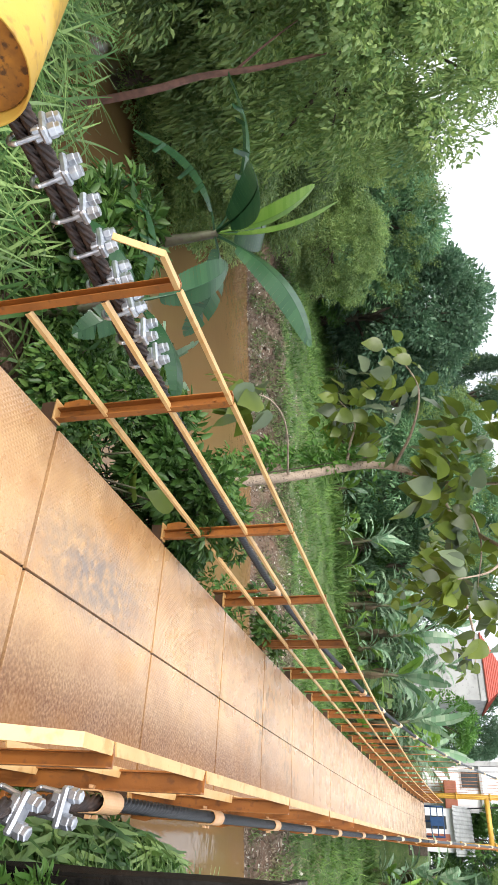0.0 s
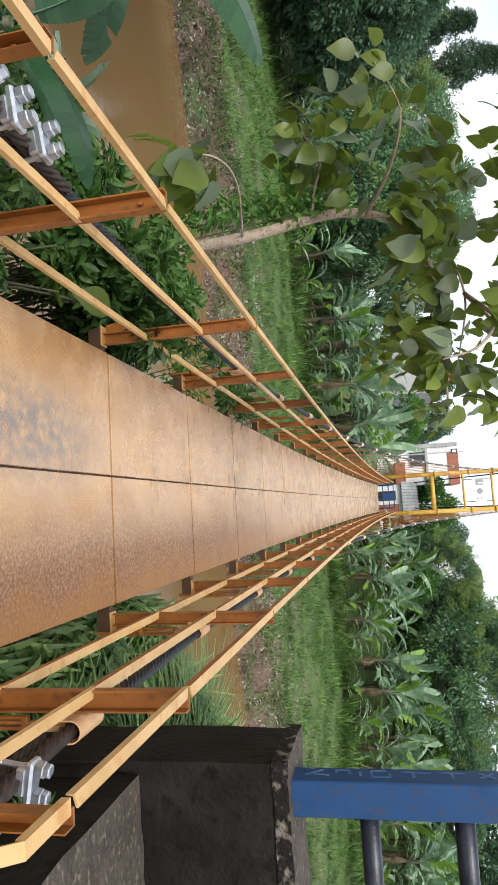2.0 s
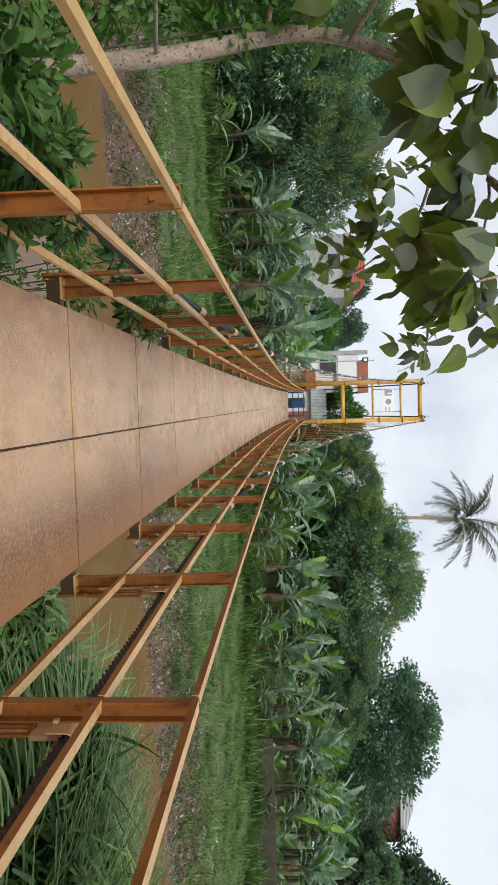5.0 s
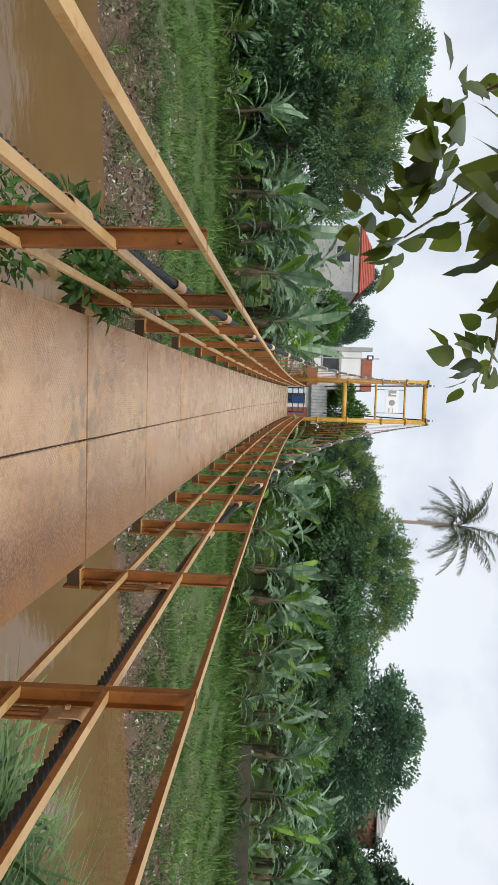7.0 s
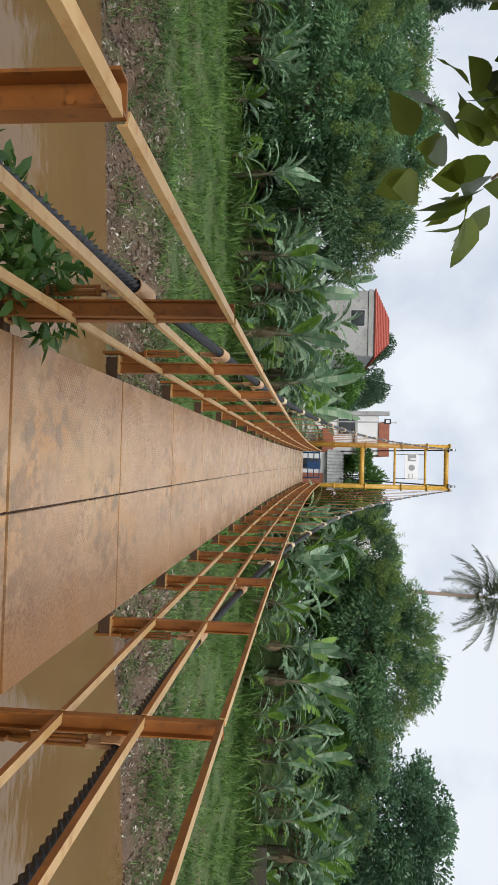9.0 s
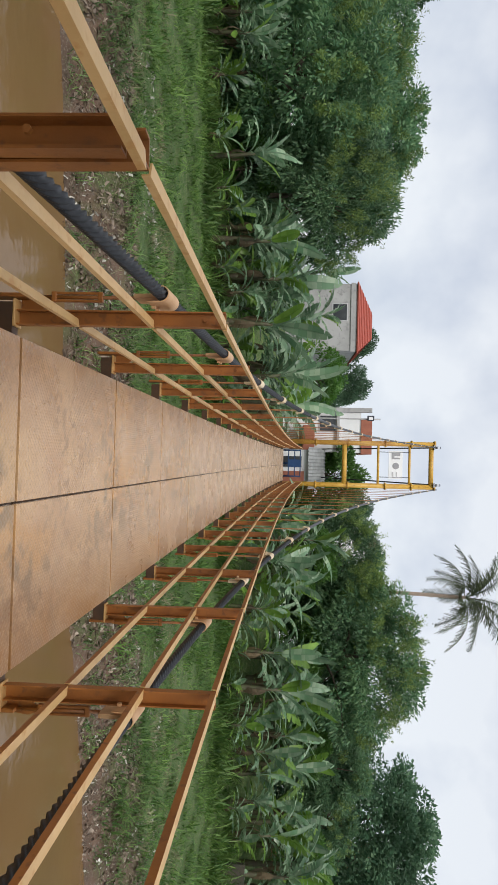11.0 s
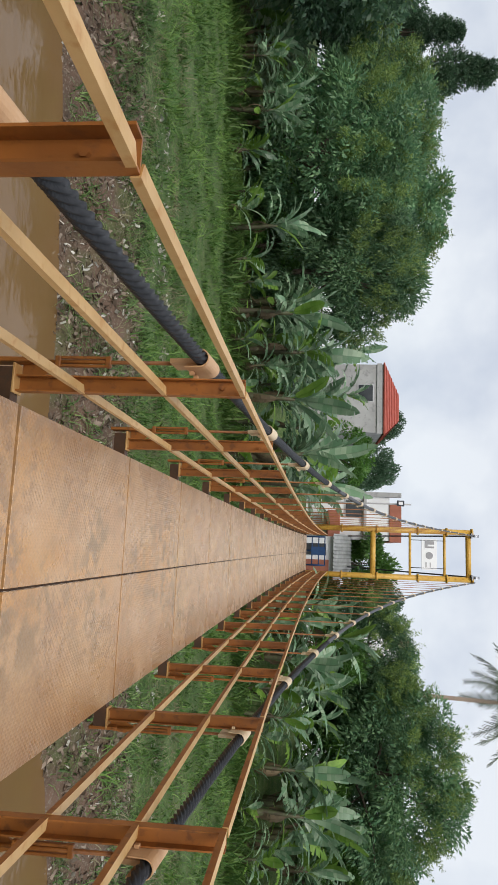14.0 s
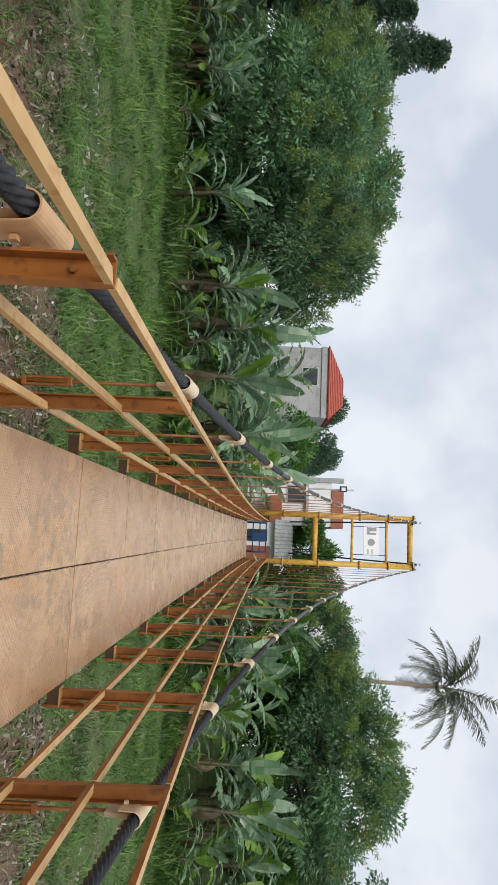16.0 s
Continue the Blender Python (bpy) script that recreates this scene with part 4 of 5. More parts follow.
def make_banana(seed, stem=2.3, count=9, young=0.15, dry=2, label="tall banana plant with broad torn green leaves"):
    r = random.Random(seed)
    t = tagged(group_of("banana_plant"), label, "banana plant", group="banana grove")
    lean = Vector((r.uniform(-0.15, 0.15), r.uniform(-0.15, 0.15), 0))
    pts = [lean * (s * s) + Vector((0, 0, -0.3 + (stem + 0.3) * s)) for s in (0, 0.3, 0.6, 0.85, 1.0)]
    part("stem", tube(pts, [0.15, 0.13, 0.11, 0.08, 0.05], 9), M_STEM, t)
    a = r.uniform(0, 360)
    for i in range(count):
        a += 137 + r.uniform(-25, 25)
        age = i / max(1, count - 1)
        tip = -62 + 70 * age + r.uniform(-10, 10)
        me = r.choice(BLADES_YOUNG) if r.random() < young else BLADES[min(3, int(age * 3.2 + r.random() * 0.9))]
        s = r.uniform(0.8, 1.15) * (0.75 + 0.35 * math.sin(math.pi * min(1, age + 0.25)))
        m = Matrix.LocRotScale(pts[-1] + Vector((0, 0, -0.7 * age)), Euler((r.uniform(-0.3, 0.3), radians(tip), radians(a)), "XYZ"), (s, s, s))
        shared("leaf", me, t, m)
    for i in range(dry):
        m = Matrix.LocRotScale(pts[-2], Euler((0, radians(70 + r.uniform(0, 15)), radians(r.uniform(0, 360))), "XYZ"), (0.9, 0.9, 0.9))
        shared("dry_leaf", BLADES_DRY[0], t, m, "withered brown hanging leaf")
    return t


def blades_mesh(name, roots, heights, lean, width, seed, mat, segs=1):
    """Grass blades: ribbons that bend over. roots (n, 3)."""
    r = np.random.default_rng(seed)
    n = len(roots)
    th = r.uniform(0, 2 * np.pi, n)
    beside = (np.abs(roots[:, 0]) < 2.9) & (roots[:, 1] < 12) & (np.cos(th) * roots[:, 0] < 0)
    th = np.where(beside, np.pi - th, th)
    d = np.stack([np.cos(th), np.sin(th), np.zeros(n)], 1)
    sd = np.stack([-np.sin(th), np.cos(th), np.zeros(n)], 1)
    ln = lean * r.uniform(0.3, 1.4, n)
    V = []
    for k in range(segs + 1):
        s = k / segs
        w = width * ((1 - s) ** 0.7 if segs < 4 else 0.25 + 0.75 * math.sin(math.pi * (0.12 + 0.88 * s))) * r.uniform(0.6, 1.1, n) + 0.0008
        c = roots + np.array([0, 0, 1.0]) * (heights * (s - 0.38 * ln * s * s))[:, None] + d * (np.minimum(heights * ln, 1.0 + 0.35 * heights) * s * s)[:, None]
        V += [c - sd * w[:, None] * 0.5, c + sd * w[:, None] * 0.5]
    V = np.stack(V, 1)
    m = 2 * (segs + 1)
    base = (np.arange(n) * m)[:, None]
    F = np.concatenate([base + np.array([[2 * k, 2 * k + 1, 2 * k + 3, 2 * k + 2]]) for k in range(segs)], 0)
    return np_mesh(name, V.reshape(-1, 3), F, mat)


def roots_in(seed, n, x0, x1, y0, y1, ok=None):
    r = random.Random(seed)
    out = []
    while len(out) < n:
        x, y = r.uniform(x0, x1), r.uniform(y0, y1)
        if ok and not ok(x, y, r):
            continue
        out.append((x, y, land(x, y) - 0.03))
    return np.array(out)


# ---- grass ----
def in_field(x, y, r):
    e = y - far_edge(x)
    return e > 2.0 - 0.9 * smooth(0, 4, x) + 1.2 * noise.noise((x * 0.5, y * 0.5, 0)) and noise.noise((x * 0.4, y * 0.7, 7)) > -0.42 + 0.3 * smooth(6, 2, e)


def tufts(seed, n, each, spread, x0, x1, y0, y1, ok):
    """Blade roots gathered in tufts."""
    c = roots_in(seed, n, x0, x1, y0, y1, ok)
    g = np.random.default_rng(seed)
    pts = np.repeat(c, each, 0)
    pts[:, :2] += g.normal(0, spread, (len(pts), 2))
    return pts, np.repeat(g.uniform(0.35, 1.45, n) ** 1.6, each)


rs, hs = tufts(5, 6200, 18, 0.20, -34, 38, 20, 42, in_field)
hh = np.random.default_rng(1).uniform(0.16, 0.52, len(rs)) * hs
tagged(new("field_grass", blades_mesh("field_grass", rs, hh, 1.7, 0.045, 2, M_GRASS, 3)), "bright green uncut grass on the far bank", "grass", kind="stuff")
rs, hs = tufts(25, 2000, 9, 0.14, -30, 34, 18, 36, lambda x, y, r: 1.2 < y - far_edge(x) < 7.5 and noise.noise((x * 0.45, y * 0.6, 21)) > -0.05 - 0.2 * smooth(0, 4, x))
hh = np.random.default_rng(8).uniform(0.12, 0.34, len(rs)) * hs
tagged(new("dry_grass", blades_mesh("dry_grass", rs, hh, 1.8, 0.035, 12, M_STRAW, 2)), "straw-coloured dry grass among the green", "grass", kind="stuff")
rs = roots_in(6, 12000, -22, 24, 15, 30, lambda x, y, r: 0.3 < y - far_edge(x) < 3.2 and noise.noise((x * 0.9, y * 0.9, 3)) > -0.05)
hh = np.random.default_rng(2).uniform(0.15, 0.5, len(rs))
tagged(new("bank_grass", blades_mesh("bank_grass", rs, hh, 1.6, 0.035, 3, M_GRASS_TALL, 3)), "rough grass tufts on the muddy bank", "grass", kind="stuff")
def right_bank(x, y, r):
    return (y > 3.0 or x > 2.75 or (x < 1.44 and y > 2.0)) and y < 9.8 - 2.3 * smooth(2.0, 3.0, x) + 0.25 * max(0, x - 4) and r.random() < 1.25 - 0.1 * x


for name, seed, n, lo, hi, lean, wide, label in (
    ("tall_grass", 7, 2600, 0.45, 1.2, 1.6, 0.042, "tall green grass standing beside the bridge"),
    ("arching_grass", 17, 16000, 0.45, 1.10, 2.2, 0.062, "long arching grass blades beside the bridge"),
):
    rs = roots_in(seed, n, 1.2, 10.5, 1.2, 9.8, right_bank)
    hh = np.random.default_rng(seed).uniform(lo, hi, len(rs)) * np.clip(1.1 - 0.06 * rs[:, 1] + 0.19 * rs[:, 0], 0.6, 2.0) * np.where(rs[:, 0] < 2.4, 0.62, np.where(rs[:, 1] < 4.5, 0.95, 1.5 if lean < 2 else 1.45))
    tagged(new(name, blades_mesh(name, rs, hh, lean, wide, seed, M_GRASS_TALL, 7)), label, "grass", kind="stuff")
rs = roots_in(8, 9000, -9.0, -1.7, -3.0, 8.5, lambda x, y, r: land(x, y) > -1.75 and (y < 1.6 or r.random() < 0.25) and not (-3.1 < x < -2.0 and 2.0 < y < 3.0))
hh = np.random.default_rng(4).uniform(0.35, 0.85, len(rs))
tagged(new("verge_grass", blades_mesh("verge_grass", rs, hh, 1.5, 0.034, 5, M_GRASS_TALL, 6)), "lush long green grass round the anchor", "grass", kind="stuff")

rs, hs = tufts(9, 420, 16, 0.22, -30, 36, 32.5, 40.5, lambda x, y, r: (33.0 < y < 36.0 if x < 0 else 36.5 < y < 40.0) and abs(x) > 2.2 and noise.noise((x * 0.5, y * 0.5, 11)) > -0.1)
hh = np.random.default_rng(6).uniform(0.5, 1.1, len(rs)) * hs
tagged(new("grove_weeds", blades_mesh("grove_weeds", rs, hh, 1.0, 0.07, 9, M_GRASS, 4)), "rank green weeds at the foot of the bananas", "weeds", kind="stuff")

# ---- litter and stones along the far bank ----
def scatter_bits(name, seed, n, lo, hi, size, mat, label, dens):
    r = np.random.default_rng(seed)
    V, F = [], []
    rr = random.Random(seed)
    while len(F) < n * 3:
        x = rr.uniform(-22, 24)
        y = far_edge(x) + rr.uniform(lo, hi)
        if noise.noise((x * 0.6, y * 0.6, seed)) < dens:
            continue
        p = np.array((x, y, land(x, y) + 0.01))
        q = r.normal(size=(3, 3))
        u, _, w = np.linalg.svd(q)
        s = size * rr.uniform(0.4, 1.6)
        ext = np.array((1.3, rr.uniform(0.15, 0.7), rr.uniform(0.08, 0.4))) * s * 0.5
        c = np.array([(-1, -1, -0.3), (1, -0.7, -0.3), (0.8, 1, -0.3), (-0.9, 0.8, -0.3), (0, 0.1, 1)]) * ext
        b = c @ u
        k = sum(len(a) for a in V)
        V.append(p + b)
        F += [(k, k + 1, k + 4, k + 4), (k + 1, k + 2, k + 4, k + 4), (k + 2, k + 3, k + 4, k + 4)]
        F += [(k + 3, k, k + 4, k + 4)]
    tri = np.array([f[:3] for f in F])
    return tagged(new(name, np_mesh(name, np.concatenate(V), tri, mat)), label, "litter", kind="stuff")


scatter_bits("bank_litter", 31, 19000, -0.2, 2.8, 0.12, M_DEBRIS, "brown twigs, leaves and rubbish washed on the bank", -0.35)
scatter_bits("pale_litter", 32, 2800, -0.1, 2.9, 0.10, M_PALE_STONE, "scattered pale plastic scraps and stones", -0.1)
scatter_bits("dry_heap", 33, 1300, 3.0, 5.4, 0.12, M_PALE_STONE, "band of pale dry cuttings in the grass", 0.06)

# ---- trees ----
T_ROUND = make_tree("broad green leafy tree with dense rounded crown", 10.0, 5.0, 4.4, 1, 0.30, 170, 190, M_TREE[0], base=0.12, thin=0.52, tips=45, tip_mat=M_TIP)
T_DARK = make_tree("dark green dense domed tree", 10.0, 5.2, 4.5, 2, 0.28, 190, 190, M_TREE[1], base=0.1, thin=0.55)
T_LIGHT = make_tree("light green feathery spreading tree", 10.0, 5.6, 4.3, 3, 0.34, 170, 190, M_TREE[2], base=0.12, droop=0.6, thin=0.34, tips=110, tip_mat=M_TIP)
T_CONE = make_tree("dark narrow cone-shaped tree", 12.0, 2.6, 5.6, 4, 0.22, 170, 170, M_TREE[1], cone=True, base=0.1)
T_NEAR = make_tree("leafy waterside tree with loose uneven crown", 10.0, 5.2, 4.5, 6, 0.19, 210, 300, M_TREE_OLIVE, base=0.26, droop=0.4, thin=0.42, round_=True, tips=50, tip_mat=M_TIP)
T_BUSH = make_tree("bright green leafy bush", 4.0, 2.4, 1.8, 5, 0.22, 50, 120, M_TREE[3], base=0.1)
for proto, rows in (
    (T_LIGHT, ((-20.8, 40.6, 0.92, 0, 0.96), (-27, 47, 0.95, 130, 0.88), (12.5, 49.5, 0.95, 40, 0.96), (6.4, 51.5, 0.66, 100, 1.05), (-14.9, 41.6, 0.70, 60, 1.28), (-31, 25.5, 0.9, 80, 0.9))),
    (T_NEAR, ((-10.6, 1.2, 0.55, 40, 1.5), (-13.1, 5.9, 0.54, 190, 1.95), (-17, 4.6, 0.7, 60, 1.8), (-25.5, 16.2, 0.85, 215, 0.72), (-30, 14.8, 0.95, 100, 0.68), (-14.0, 8.6, 0.56, 300, 0.66), (-12.2, 3.0, 0.58, 120, 1.5), (-18.5, 11.8, 0.66, 20, 0.72), (-21.5, 19.0, 0.5, 160, 0.95), (-36, 13, 1.1, 10, 0.75), (-15, 0.5, 0.66, 75, 1.5))),
    (T_ROUND, ((-24, 52, 1.0, 20, 0.9), (10.6, 52.5, 0.80, 90, 0.95), (17, 55, 0.70, 15, 0.9), (20.5, 51, 0.62, 120, 1.0), (-34, 38, 1.25, 150, 0.9), (-38, 28, 1.1, 200, 0.72), (-33, 20, 0.85, 0, 0.75), (45, 60, 0.9, 30, 1.0), (25, 52, 0.55, 70, 1.0))),
    (T_DARK, ((29.5, 60, 1.4, 0, 0.9), (22, 57, 0.70, 50, 1.0), (-12.0, 68, 0.52, 0, 1.62), (-7.6, 68, 0.48, 90, 1.66), (3.5, 60, 0.48, 30, 1.5), (-18.5, 47, 0.7, 120, 1.0), (-30, 33, 1.1, 45, 1.0),
              (39, 66, 1.0, 10, 1.0), (51.5, 63, 1.45, 140, 1.0), (-47, 60, 0.9, 75, 1.0))),
    (T_CONE, ((-37.5, 55, 1.18, 0, 0.98), (-43, 57, 1.05, 90, 0.95))),
    (T_BUSH, ((0.9, 57, 1.32, 0, 1.2), (-0.9, 60, 1.25, 60, 1.0), (-6.0, 50, 1.0, 90, 1.0), (6.0, 47.5, 1.0, 30, 1.0), (-10, 43, 0.9, 0, 1.0), (-16, 41, 0.8, 100, 1.0), (-23, 41.5, 0.9, 20, 1.0),
              (12, 47, 0.9, 70, 1.0), (18, 48, 0.9, 140, 1.0), (25, 47, 1.0, 0, 1.0), (32, 50, 1.1, 45, 1.0), (-30, 30, 1.0, 10, 1.0))),
):
    for x, y, s, turn, tall in rows:
        put(proto, x, y, s, turn, None, tall)
    for o in (proto, *proto.children_recursive):
        bpy.data.objects.remove(o)

# slender reddish sapling beside the entrance
sap = tagged(group_of("tree"), "slender sapling with reddish trunk", "tree")
part("trunk", tube(bend([(-8.1, 3.6, -4.2), (-8.0, 3.62, -1.2), (-8.12, 3.64, -0.2), (-8.05, 3.66, 0.7), (-8.15, 3.7, 1.7)]), taper([0.075, 0.06, 0.05, 0.04, 0.022]), 8), M_BARK_RED, sap)
part("branch", tube(bend([(-8.1, 3.65, 0.35), (-8.3, 3.5, 0.8), (-8.7, 3.45, 1.3)]), taper([0.022, 0.016, 0.008]), 6), M_BARK_RED, sap)
r = random.Random(41)
cs = [(-8.15 + r.gauss(0, 0.6), 3.7 + r.gauss(0, 0.6), r.uniform(1.3, 3.9)) for _ in range(34)]
shared("crown", crown_mesh("crown", cs, [0.40] * 34, 130, 0.10, 44, M_TREE_OLIVE, 0.3, 0.5, True), sap)

# ---- banana grove ----
BAN = [make_banana(1, 2.4, 15, 0.3), make_banana(2, 2.8, 16, 0.25), make_banana(3, 2.1, 14, 0.35), make_banana(4, 2.5, 15, 0.2, 3), make_banana(5, 1.6, 11, 0.4, 1)]
r = random.Random(77)
for row, (dy, n) in enumerate(((0.0, 15), (2.2, 15), (4.6, 13))):
    for i in range(n):
        x = -27 + 24.5 * (i + 0.5 * (row % 2)) / n + r.uniform(-0.6, 0.6)
        if -19 < x < -13.5 and (row > 0 or i % 2):
            continue
        put(r.choice(BAN), x, 35.6 + 0.02 * x + dy + r.uniform(-1.2, 0.8), (0.62 if row == 0 and i % 3 == 0 else 1.0) * r.uniform(1.05, 1.35) * (1.0 if x > -13.5 else 0.82), r.uniform(0, 360))
for row, (dy, n) in enumerate(((0.0, 19), (2.2, 19), (4.4, 16))):
    for i in range(n):
        x = 2.6 + 32 * (i + 0.5 * (row % 2)) / n + r.uniform(-0.6, 0.6)
        put(r.choice(BAN), x, 39.6 + 0.06 * x + dy + r.uniform(-1.2, 0.8), (0.62 if row == 0 and i % 3 == 0 else 1.0) * r.uniform(0.95, 1.3), r.uniform(0, 360))
for x, y, s in ((-4.2, 42, 1.0), (-3.2, 44, 1.05), (-5.2, 40, 1.15), (3.0, 44, 0.9), (2.6, 42.0, 0.8), (-30, 30.5, 1.0), (-27, 27.5, 0.9), (-32, 27, 1.1), (-12.6, 48.5, 1.1), (-9.8, 48.5, 0.95)):
    put(r.choice(BAN), x, y, s, r.uniform(0, 360))
for i in range(12):
    put(BAN[4 if i % 3 else 2], -27 + 24 * (i / 11) ** 0.6 + r.uniform(-0.5, 0.5), 34.9 + r.uniform(-1.0, 0.8), r.uniform(0.55, 0.85), r.uniform(0, 360), None, 0.7)
for i in range(20):
    x = 3.0 + 30 * i / 19 + r.uniform(-0.5, 0.5)
    put(BAN[4 if i % 3 else 2], x, 38.6 + 0.06 * x + r.uniform(-1.0, 0.8), r.uniform(0.55, 0.85), r.uniform(0, 360), None, 0.7)
# the one beside the entrance
young = tagged(group_of("banana_plant"), "young banana plant with whole glossy leaves by the entrance", "banana plant")
part("stem", tube([(-3.70, 2.9, -1.6), (-3.74, 2.9, -0.3), (-3.7, 2.87, 0.65)], [0.085, 0.07, 0.04], 10), M_STEM, young)
WHOLE = [banana_leaf_mesh(31, 1.25, 0.36, 0.45, M_BANANA_WHOLE, 0.0, 26), banana_leaf_mesh(32, 1.2, 0.32, 0.2, M_BANANA_LIGHT, 0.0, 26), banana_leaf_mesh(33, 1.15, 0.34, 0.7, M_BANANA_WHOLE, 0.06, 26)]
for kind, az, tip, s in ((0, 48, -30, 1.2), (1, 215, -72, 1.0), (1, 185, -52, 0.9), (2, 235, -20, 1.3), (2, 140, -15, 1.2), (0, 300, -25, 1.1), (2, 20, 15, 1.0), (2, 255, 20, 1.1)):
    shared("leaf", WHOLE[kind], young, Matrix.LocRotScale((-3.7, 2.87, 0.62), Euler((0.35 if az < 90 else 0.25, radians(tip), radians(az)), "XYZ"), (s, s, s)))
dark_one = tagged(group_of("banana_plant"), "young banana plant with dark drooping leaves beside the cable", "banana plant")
part("stem", tube([(-2.45, 2.35, -1.5), (-2.42, 2.36, -0.6), (-2.4, 2.36, 0.25)], [0.06, 0.05, 0.03], 10), M_STEM, dark_one)
for kind, az, tip, s in ((0, 12, -18, 0.85), (2, 70, 5, 0.8), (0, 150, -30, 0.9), (2, 215, -10, 0.85), (0, 280, 5, 0.8), (2, 330, 18, 0.7)):
    shared("leaf", WHOLE[kind], dark_one, Matrix.LocRotScale((-2.4, 2.36, 0.2), Euler((0.2, radians(tip), radians(az)), "XYZ"), (s, s, s)))
put(BAN[4], -3.0, 3.9, 0.4, 95, -1.2)
for b in BAN:
    for o in (b, *b.children_recursive):
        bpy.data.objects.remove(o)


# ---- broad-leaved tree leaning over the railing ----
def broad_leaf_mesh(seed, mat):
    """An ovate blade along +x, folded at the midrib, tip down."""
    r = random.Random(seed)
    bm = bmesh.new()
    n = 6
    mid, lft, rgt = [], [], []
    for i in range(n + 1):
        s = i / n
        w = 0.36 * math.sin(math.pi * s ** 0.75) + (0.0 if i in (0, n) else 0.01)
        sag = -0.22 * s * s
        mid.append(bm.verts.new((s, 0, sag)))
        if 0 < i < n:
            wav = 0.03 * r.uniform(-1, 1)
            lft.append(bm.verts.new((s - 0.02, w, sag + 0.10 * w + wav)))
            rgt.append(bm.verts.new((s - 0.02, -w, sag + 0.10 * w - wav)))
    for side, sg in ((lft, 1), (rgt, -1)):
        ch = [mid[0]] + side + [mid[n]]
        for i in range(n):
            q = [mid[i], mid[i + 1], ch[i + 1], ch[i]]
            q = [v for k, v in enumerate(q) if v not in q[:k]]
            bm.faces.new(q if sg > 0 else q[::-1])
    for f in bm.faces:
        f.smooth = True
    return mesh_of("leaf", bm, mat)


BROAD = [broad_leaf_mesh(i, M_LEAF_BIG) for i in range(3)] + [broad_leaf_mesh(9, M_LEAF_GREY)]
over = tagged(group_of("broadleaf_tree"), "leaning tree with pale trunk and large green leaves", "tree")
trunk_pts = [(-2.05, 5.0, -2.4), (-2.15, 5.1, -1.0), (-2.28, 5.3, 0.3), (-2.37, 5.41, 1.0), (-2.58, 5.64, 1.74), (-2.55, 5.75, 2.2), (-2.35, 5.8, 2.6)]
part("trunk", tube(bend(trunk_pts), taper([0.075, 0.068, 0.060, 0.056, 0.050, 0.042, 0.034]), 12), M_BARK, over)
BOUGHS = (
    ((-2.5, 5.75, 2.25), (-2.2, 5.7, 2.75), (-1.6, 5.6, 2.95), (-1.0, 5.6, 2.85)),
    ((-2.4, 5.8, 2.55), (-2.0, 6.2, 2.75), (-1.6, 6.7, 2.68), (-1.35, 7.05, 2.3)),
    ((-2.5, 5.6, 1.55), (-2.75, 5.45, 1.62), (-3.0, 5.3, 1.7), (-3.3, 5.2, 1.5)),
    ((-2.37, 5.8, 2.58), (-2.2, 5.6, 3.3), (-2.1, 5.2, 3.9), (-2.0, 5.0, 4.3)),
    ((-1.6, 5.6, 2.95), (-1.2, 5.1, 3.1), (-0.9, 4.8, 2.9), (-0.8, 4.7, 2.6)),
    ((-2.55, 5.72, 2.1), (-2.8, 5.3, 2.35), (-3.1, 4.9, 2.45), (-3.45, 4.7, 2.25)),
    # two unseen boughs for the added crown overhead that shades the left bank
    ((-2.05, 5.1, 4.0), (-2.3, 4.5, 4.5), (-2.7, 3.9, 4.8), (-3.2, 3.4, 4.9)),
    ((-2.1, 5.2, 3.9), (-2.7, 5.4, 4.3), (-3.2, 5.6, 4.6), (-3.7, 5.7, 4.8)),
    ((-1.6, 5.6, 2.95), (-1.2, 5.35, 3.15), (-0.8, 5.3, 3.25), (-0.4, 5.35, 3.2)),
    ((-2.15, 5.4, 3.5), (-2.2, 5.0, 3.45), (-2.35, 4.7, 3.45), (-2.6, 4.4, 3.4)),
    ((-1.9, 6.3, 2.75), (-2.05, 6.6, 2.75), (-2.15, 6.95, 2.7), (-2.35, 7.2, 2.85)),
    ((-1.5, 6.8, 2.75), (-1.15, 6.95, 2.85), (-0.8, 7.05, 2.88), (-0.55, 7.1, 2.85)),
)
for p in BOUGHS:
    part("branch", tube(bend(p), taper([0.022, 0.016, 0.011, 0.006]), 8), M_BARK, over)
part("twig", tube(bend([(-2.35, 5.35, 0.9), (-2.25, 4.2, 1.1), (-2.1, 3.5, 1.1), (-1.85, 2.95, 0.95)]), taper([0.012, 0.009, 0.007, 0.004]), 6), M_BARK, over)
r = random.Random(12)
